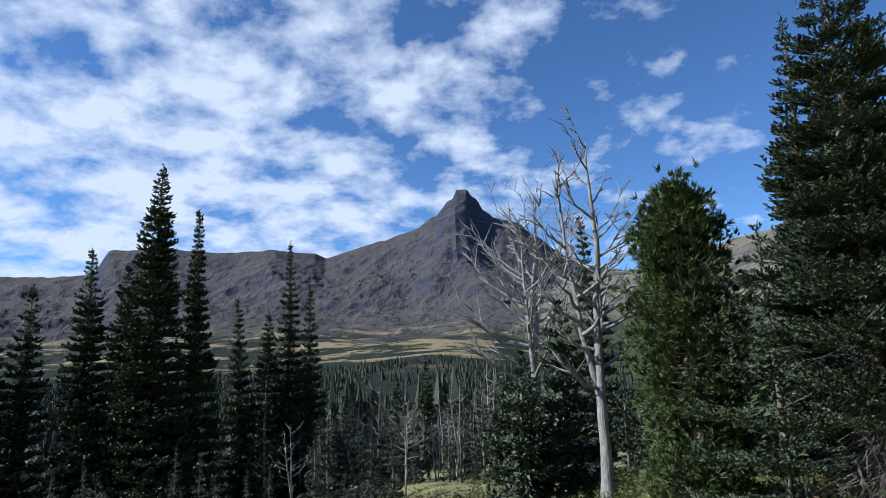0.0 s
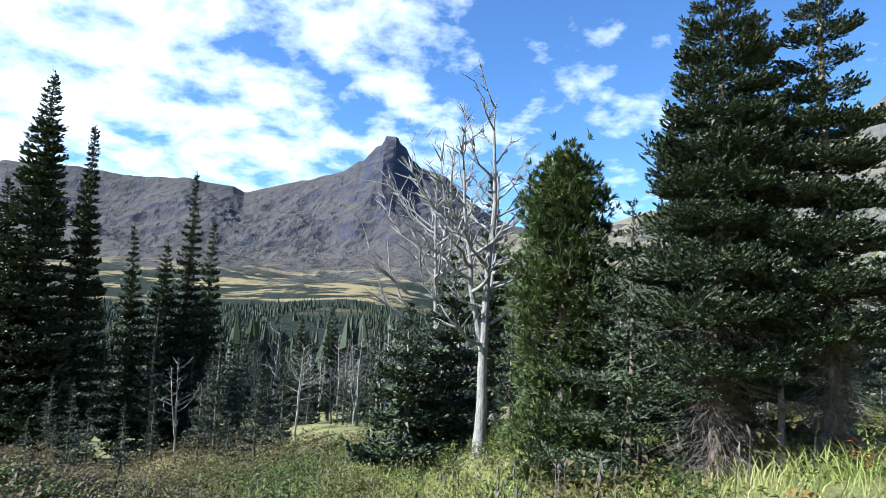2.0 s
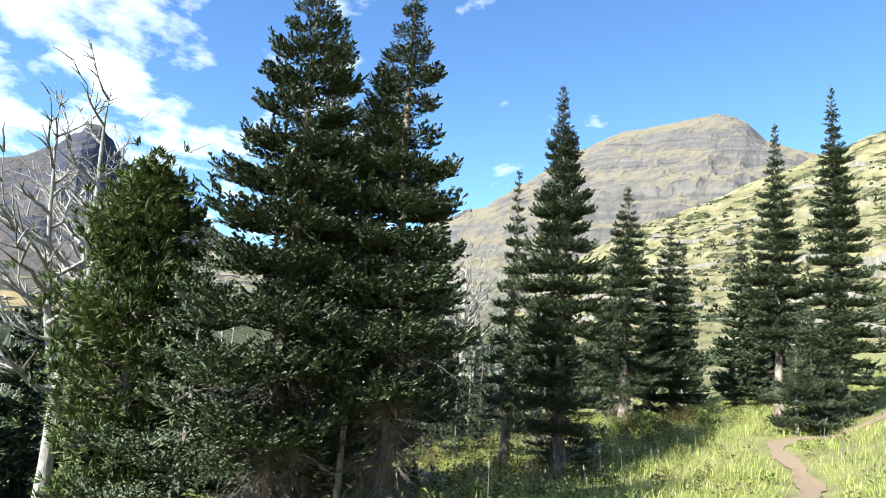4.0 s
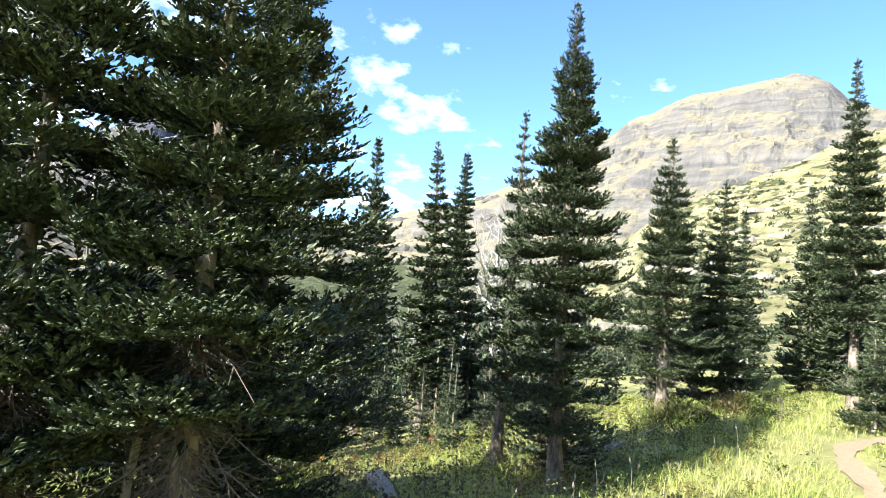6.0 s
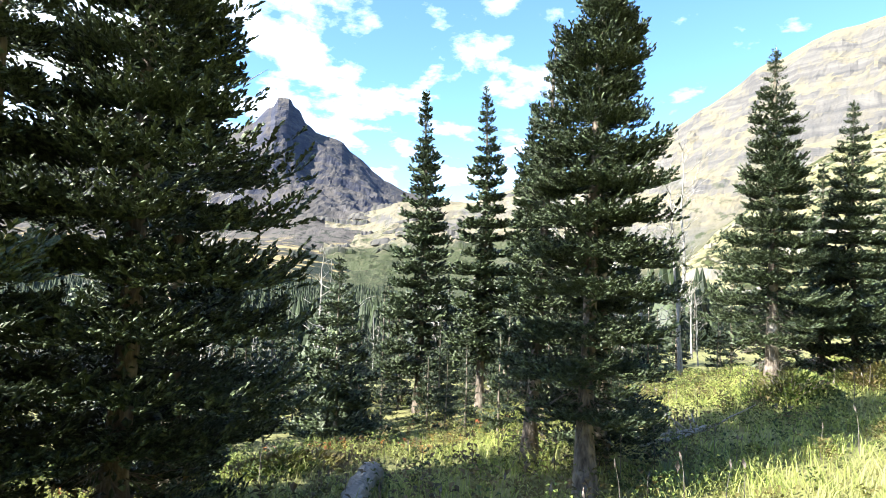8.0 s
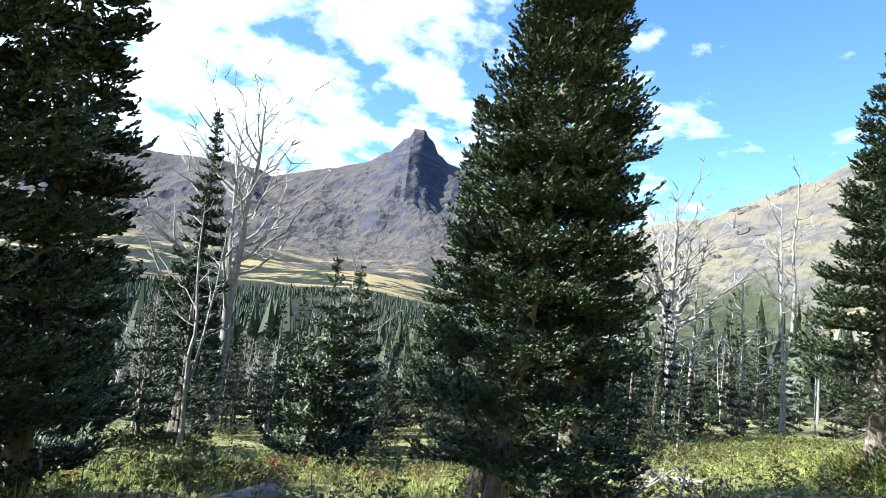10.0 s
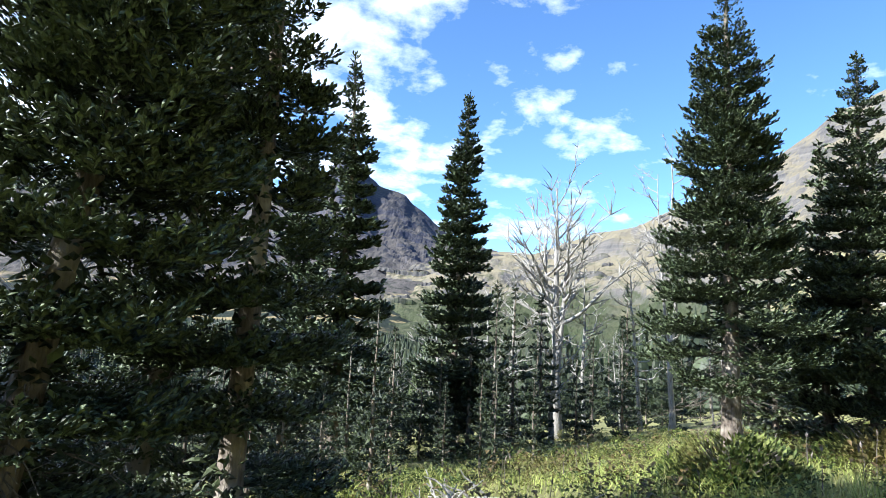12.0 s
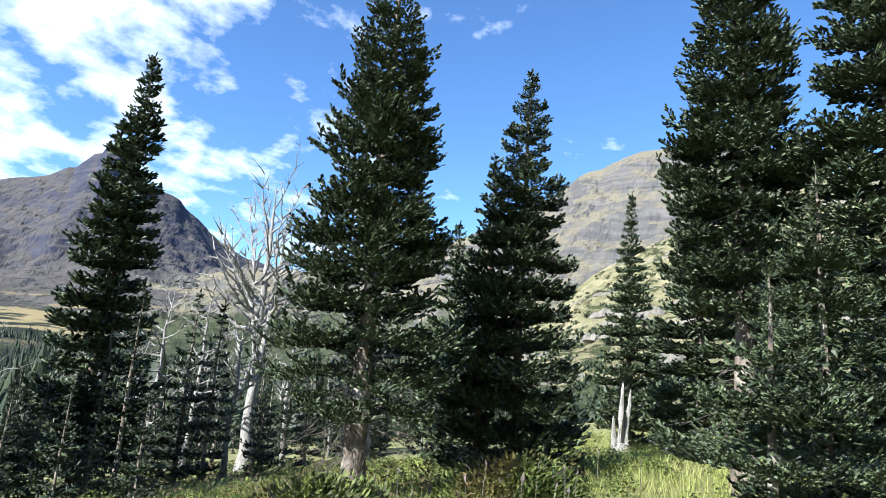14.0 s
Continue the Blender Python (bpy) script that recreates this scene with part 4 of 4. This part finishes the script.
def build_far_woods():
    """Thousands of low spires on the valley floor and the feet of the mountains."""
    rng = np.random.default_rng(5)
    m = 9500
    az = np.radians(-62 + 104 * rng.random(m))
    r = 52 + 312 * rng.random(m) ** 0.8
    x, y = 8 + r * np.sin(az), 5 + r * np.cos(az)
    deg = np.degrees(az)
    z = ground_z(x, y)
    keep = ((x - 8) / 100) ** 2 + ((y - 300) / 60) ** 2 > 1
    keep &= r < 345 + 15 * np.sin(deg * 0.7)
    x, y, z, r = x[keep], y[keep], z[keep], r[keep]
    m = len(x)
    spires("far_woods", np.stack([x, y, z], -1), 5.0 + 5.0 * rng.random(m), rng, 6, "dense dark conifer woods on the valley floor")
    # the woods that climb the mountain's foot, with gaps of meadow
    data = bpy.data.objects["mountain"].data
    co = np.empty(len(data.vertices) * 3, np.float32)
    data.vertices.foreach_get("co", co)
    grid = co.reshape(460, 131, 3)
    m = 11000
    i, j = (rng.random(m) * 458).astype(int), (rng.random(m) ** 1.3 * 22).astype(int)
    w = rng.random((m, 2, 1))
    p = grid[i, j] + w[:, 0] * (grid[i + 1, j] - grid[i, j]) + w[:, 1] * (grid[i, j + 1] - grid[i, j])
    p = p[field(p * [1, 1, 3.0], 120.0, 51, 4) > -0.12 + 0.25 * (p[:, 2] > 20) - 0.3 * rng.random(m)]
    spires("slope_woods", p - [0, 0, 1.0], 6.0 + 6.0 * rng.random(len(p)), rng, 2, "dark conifer woods on the mountain's foot")


build_woods()
build_far_woods()

# ---------------------------------------------------------------- grass and herbs


def trail_distance(x, y):
    k = trail_points(240)
    return np.sqrt(((x[:, None] - k[None, :, 0]) ** 2 + (y[:, None] - k[None, :, 1]) ** 2).min(1))


def blades(x, y, height, width, lean, rng):
    m = len(x)
    z = ground_z(x, y) - 0.01
    a = rng.random(m) * 2 * np.pi
    o = np.stack([np.cos(a), np.sin(a)], -1)
    s = np.stack([-o[:, 1], o[:, 0]], -1) * (width / 2)[:, None]
    root = np.stack([x, y], -1)
    mid = root + o * (lean * height * 0.35)[:, None]
    top = root + o * (lean * height)[:, None]
    zz = lambda f: (z + height * f)[:, None]  # noqa: E731
    verts = np.stack([np.c_[root - s, zz(0)], np.c_[root + s, zz(0)], np.c_[mid + s * 0.8, zz(0.6)], np.c_[mid - s * 0.8, zz(0.6)], np.c_[top, zz(0.95)]], 1).reshape(-1, 3)
    base = 5 * np.arange(m)[:, None]
    return verts, base + np.array([[0, 1, 2, 3]]), base + np.array([[3, 2, 4]])


def build_grass():
    rng = np.random.default_rng(9)
    m = 220000
    u, v = -4 + 44 * rng.random(m) ** 1.2, -9 + 18.5 * rng.random(m)
    x, y = AX * u - AY * v, AY * u + AX * v
    patch = np.sin(x * 1.1 + 0.7 * np.sin(y)) * np.sin(y * 0.9 + 1.3) + 0.6 * np.sin(x * 2.7 + y * 1.9)
    keep = (rng.random(m) < 0.72 + 0.3 * patch) & (trail_distance(x, y) > 0.25 + 0.12 * rng.random(m)) & (v > -9 + 3 * rng.random(m)) & ((u > 0.6 + 1.6 * rng.random(m)) | (v < 1.8 + rng.random(m)) | (rng.random(m) < 0.3))
    x, y, patch = x[keep], y[keep], patch[keep]
    m = len(x)
    height = (0.10 + 0.17 * rng.random(m)) * (1 + 0.3 * patch) * (0.55 + 0.45 * np.clip(trail_distance(x, y) - 0.2, 0, 1))
    verts, quads, tris = blades(x, y, height, 0.007 + 0.007 * rng.random(m), 0.4 + 0.9 * rng.random(m), rng)
    tagged(mesh_object("grass", verts, [quads, tris], GRASS), "long sunlit alpine grass beside the footpath", "grass", kind="stuff")


def leaf_plants(name, centres, leaves, size, mat, label, seed, tall=0.3):
    """Low herbs: every plant is a tuft of broad pointed leaves on short stems."""
    rng = np.random.default_rng(seed)
    n = len(centres)
    c = np.repeat(centres, leaves, 0)
    m = len(c)
    h = np.repeat(0.5 + 0.8 * rng.random(n), leaves) * tall
    a = rng.random(m) * 2 * np.pi
    o = np.stack([np.cos(a), np.sin(a), 0 * a], -1)
    start = np.c_[c + rng.normal(0, 0.06, (m, 2)) * (tall / 0.3), ground_z(c[:, 0], c[:, 1]) + h * (0.15 + 0.85 * rng.random(m))]
    way = unit(o + np.c_[np.zeros((m, 2)), 0.2 + 0.9 * rng.random(m)])
    side = unit(np.cross(way, [0, 0, 1.0]))
    L = size * (0.6 + 0.8 * rng.random(m))[:, None]
    W = L * 0.28
    mid = start + way * L * 0.5
    mid[:, 2] += 0.012
    verts = np.stack([start, mid + side * W, start + way * L - [0, 0, 0.02], mid - side * W, mid - np.array([0, 0, 0.014])], 1).reshape(-1, 3)
    tri = np.array([[0, 1, 4], [1, 2, 4], [2, 3, 4], [3, 0, 4]])
    return tagged(mesh_object(name, verts, [(tri[None] + 5 * np.arange(m)[:, None, None]).reshape(-1, 3)], mat), label, "plants", kind="stuff")


def scatter(count, u0, u1, v0, v1, seed, gap=0.35):
    rng = np.random.default_rng(seed)
    u, v = u0 + (u1 - u0) * rng.random(count), v0 + (v1 - v0) * rng.random(count)
    x, y = AX * u - AY * v, AY * u + AX * v
    keep = trail_distance(x, y) > gap
    return np.stack([x, y], -1)[keep]


build_grass()
leaf_plants("herbs", np.r_[scatter(3300, -9, 4, 2.2, 12, 1), scatter(900, 3, 26, 2.0, 9, 2), scatter(220, -2, 26, -6, 3, 3), scatter(900, 24, 44, -4, 10, 8)], 24, 0.068, HERB, "leafy green and yellowing alpine herbs on the bank", 4)
leaf_plants("low_shrubs", np.r_[scatter(800, -10, 6, 8, 16, 5), scatter(700, -1, 7, 7.5, 14, 97), scatter(900, 6, 28, 7, 17, 6)], 24, 0.065, HERB, "low green shrubs under the firs", 7, 0.24)
leaf_plants("withered_herbs", np.r_[scatter(1000, -9, 1.2, 3.2, 13, 91), scatter(500, -4, 2.0, 8, 14, 94), scatter(250, 4, 24, 3, 8, 92), scatter(1500, -8, 6, 11, 21, 95)], 14, 0.09, BROWN_LEAF, "withered brown and olive herbs on the bank", 93, 0.42)
leaf_plants("red_herbs", np.r_[scatter(8, 4, 8, 1.2, 2.6, 21), scatter(40, -6, 1, 8, 11, 22), scatter(40, 8, 16, 7, 10, 23)], 14, 0.08, RED_LEAF, "autumn-red and orange low herbs in the turf", 24, 0.22)

# ---------------------------------------------------------------- deadwood and shrubs


def fallen_log():
    rng = np.random.default_rng(31)
    root = empty_at("fallen_log", 8.0, 10.0, gz(8.0, 10.0) + 0.10)
    t = np.linspace(0, 1, 12)[:, None]
    p = t * np.array([-0.65, -2.2, gz(7.35, 7.8) - gz(8, 10) + 0.02]) + np.cumsum(rng.normal(0, 0.008, (12, 3)), 0)
    r = np.interp(np.linspace(0, 1, 12), [0, 0.04, 0.1, 1], [0.10, 0.17, 0.16, 0.10]) * (1 + 0.06 * rng.normal(size=12))
    v, q = tubes([(p, r)], 14)
    v += rng.normal(0, 0.006, v.shape)
    ends = [np.arange(14)[None, ::-1], (len(v) - 14 + np.arange(14))[None]]
    mesh_object("log", v, [q] + ends, DEADWOOD, root, False)
    lines = []
    for k in range(3):
        a = p[2 + 3 * k] + [0, 0, 0.08]
        w = unit(rng.normal(0, 1, 3) + [0, 0, 0.8])
        lines.append((a + np.linspace(0, 1, 4)[:, None] * w * (0.08 + 0.12 * rng.random()), np.linspace(0.02, 0.006, 4)))
    for line in lines:
        v, q = tubes([line], 5)
        mesh_object("branch_stub", v, [q], DEADWOOD, root)
    tagged(root, "bleached fallen log half sunk in turf", "log")


def fallen_branch(x, y, length, turn, seed):
    rng = np.random.default_rng(seed)
    root = empty_at("fallen_branch", x, y, gz(x, y))
    t = np.linspace(0, 1, 9)[:, None]
    p = t * length * np.array([math.cos(turn), math.sin(turn), 0.0]) + np.cumsum(rng.normal(0, 0.03 * length, (9, 3)), 0)
    p[:, 2] = [gz(x + a, y + b) - root.location[2] + 0.09 + 0.3 * abs(c) for a, b, c in p]
    v, q = tubes([(p, np.linspace(0.05, 0.016, 9))], 7)
    mesh_object("stem", v, [q], DEADWOOD, root, True)
    for k in range(6):
        a = turn + rng.choice([-1, 1]) * (0.5 + 0.5 * rng.random())
        w = np.array([math.cos(a), math.sin(a), 0.35 + 0.5 * rng.random()])
        b = p[2 + k] + np.linspace(0, 1, 6)[:, None] * w * length * (0.15 + 0.25 * rng.random()) + np.cumsum(rng.normal(0, 0.015, (6, 3)), 0)
        v, q = tubes([(b, np.linspace(0.02, 0.005, 6))], 5)
        mesh_object("side_branch", v, [q], DEADWOOD, root, True)
    tagged(root, "bleached fallen branch lying on the turf", "branch", "fallen branches under the firs")


def broken_stump(x, y, height, seed):
    """A shattered trunk: upright splinters rising from one flared foot."""
    rng = np.random.default_rng(seed)
    root = empty_at("broken_stump", x, y, gz(x, y) - 0.05)
    v, q = tubes([(np.array([[0, 0, 0], [0, 0, 0.2], [0.02, 0, 0.5]]), np.array([0.46, 0.33, 0.22]))], 12)
    v += rng.normal(0, 0.015, v.shape)
    mesh_object("foot", v, [q, (24 + np.arange(12))[None]], DEADWOOD, root, False)
    for dx, dy, h, w in [(-0.26, 0.05, 0.55, 0.10), (-0.1, -0.06, 0.7, 0.07), (0.06, 0.03, 1.0, 0.11), (0.24, -0.04, 0.9, 0.09), (0.16, 0.1, 0.5, 0.08), (-0.18, 0.12, 0.4, 0.08)]:
        k = np.linspace(0, 1, 9)
        p = np.c_[dx * (0.7 + 0.5 * k) + 0.03 * np.sin(k * 4 + dx * 20), dy + 0.03 * np.sin(k * 5), 0.2 + k * (height * h - 0.2)]
        v, q = tubes([(p, w * (1 - 0.75 * k**1.5) * (k < 0.99) + 0.004)], 6)
        v += rng.normal(0, 0.006, v.shape)
        mesh_object("splinter", v, [q], DEADWOOD, root, False)
    tagged(root, "sun-bleached shattered stump with upright splinters", "stump")


def shrub(x, y, wide, tall, seed, label):
    rng = np.random.default_rng(seed)
    m = 2600
    a, r, k = rng.random(m) * 6.283, wide * np.sqrt(rng.random(m)), rng.random(m) ** 0.6
    top = tall * (1 - 0.65 * (r / wide) ** 2) * (0.8 + 0.3 * np.sin(a * 3 + seed) * r / wide)
    root = empty_at("shrub", x, y, gz(x, y))
    start = np.stack([r * np.cos(a), r * np.sin(a), top * k], -1)
    start[:, 2] += [gz(x + p, y + q) - root.location[2] for p, q in start[:, :2]]
    way = unit(np.stack([np.cos(a), np.sin(a), 0.5 + rng.random(m)], -1) + rng.normal(0, 0.5, (m, 3)))
    v, f = spindles(start, way, 0.06 + 0.06 * rng.random(m), 0.018 + 0.012 * rng.random(m), 0.4)
    mesh_object("foliage", v, [f], HERB, root)
    stems = []
    for _ in range(24):
        b, d = rng.random() * 6.283, wide * 0.8 * rng.random()
        e = np.array([d * math.cos(b), d * math.sin(b), tall * 0.7])
        stems.append((np.linspace(0, 1, 4)[:, None] * e, np.linspace(0.012, 0.004, 4)))
    v, q = tubes(stems, 4)
    tagged(mesh_object("branching", v, [q], TWIG, root), kind="stuff")
    tagged(root, label, "shrub")


fallen_log()
fallen_branch(12.0, 10.0, 1.6, 0.3, 41)
fallen_branch(13.3, 10.3, 1.5, 2.9, 42)
fallen_branch(12.3, 11.0, 1.4, 0.9, 43)
fallen_branch(13.6, 11.4, 1.3, 2.2, 46)
fallen_branch(15.9, 21.0, 1.6, 1.0, 44)
broken_stump(29.0, 18.7, 2.35, 45)
shrub(16.4, 11.5, 0.85, 0.75, 51, "leafy green shrub at the foot of a fir")
shrub(19.2, 12.0, 0.9, 0.7, 52, "leafy green shrub beside dark firs")
shrub(7.0, 11.2, 0.8, 0.3, 53, "low yellow-green shrub in a clearing")
shrub(-6.0, 10.5, 1.1, 0.6, 54, "leafy low shrub on the shaded bank")
shrub(5.2, 15.0, 0.9, 0.32, 55, "low yellow-green shrub under slim firs")


def seed_stalks():
    """Dry flower stalks that stand above the herbs."""
    rng = np.random.default_rng(61)
    c = np.r_[scatter(420, -9, 5, 2.2, 9, 62), scatter(160, 4, 24, 2, 7, 63), scatter(160, 2, 24, -5, 0, 64)]
    m = len(c)
    h = 0.3 + 0.35 * rng.random(m)
    verts, quads, tris = blades(c[:, 0], c[:, 1], h, np.full(m, 0.012), 0.18 * rng.random(m), rng)
    heads = verts.reshape(-1, 5, 3)[:, 4]
    hv, hf = spindles(heads - [0, 0, 0.05], unit(np.c_[rng.normal(0, 0.15, (m, 2)), np.ones(m)]), 0.07 + 0.05 * rng.random(m), 0.013 + 0.01 * rng.random(m), 0.9)
    ob = mesh_object("dry_stalks", np.r_[verts, hv], [quads, np.r_[tris, hf + len(verts)]], TWIG)
    tagged(ob, "dry brown flower stalks above the herbs", "plants", kind="stuff")


seed_stalks()
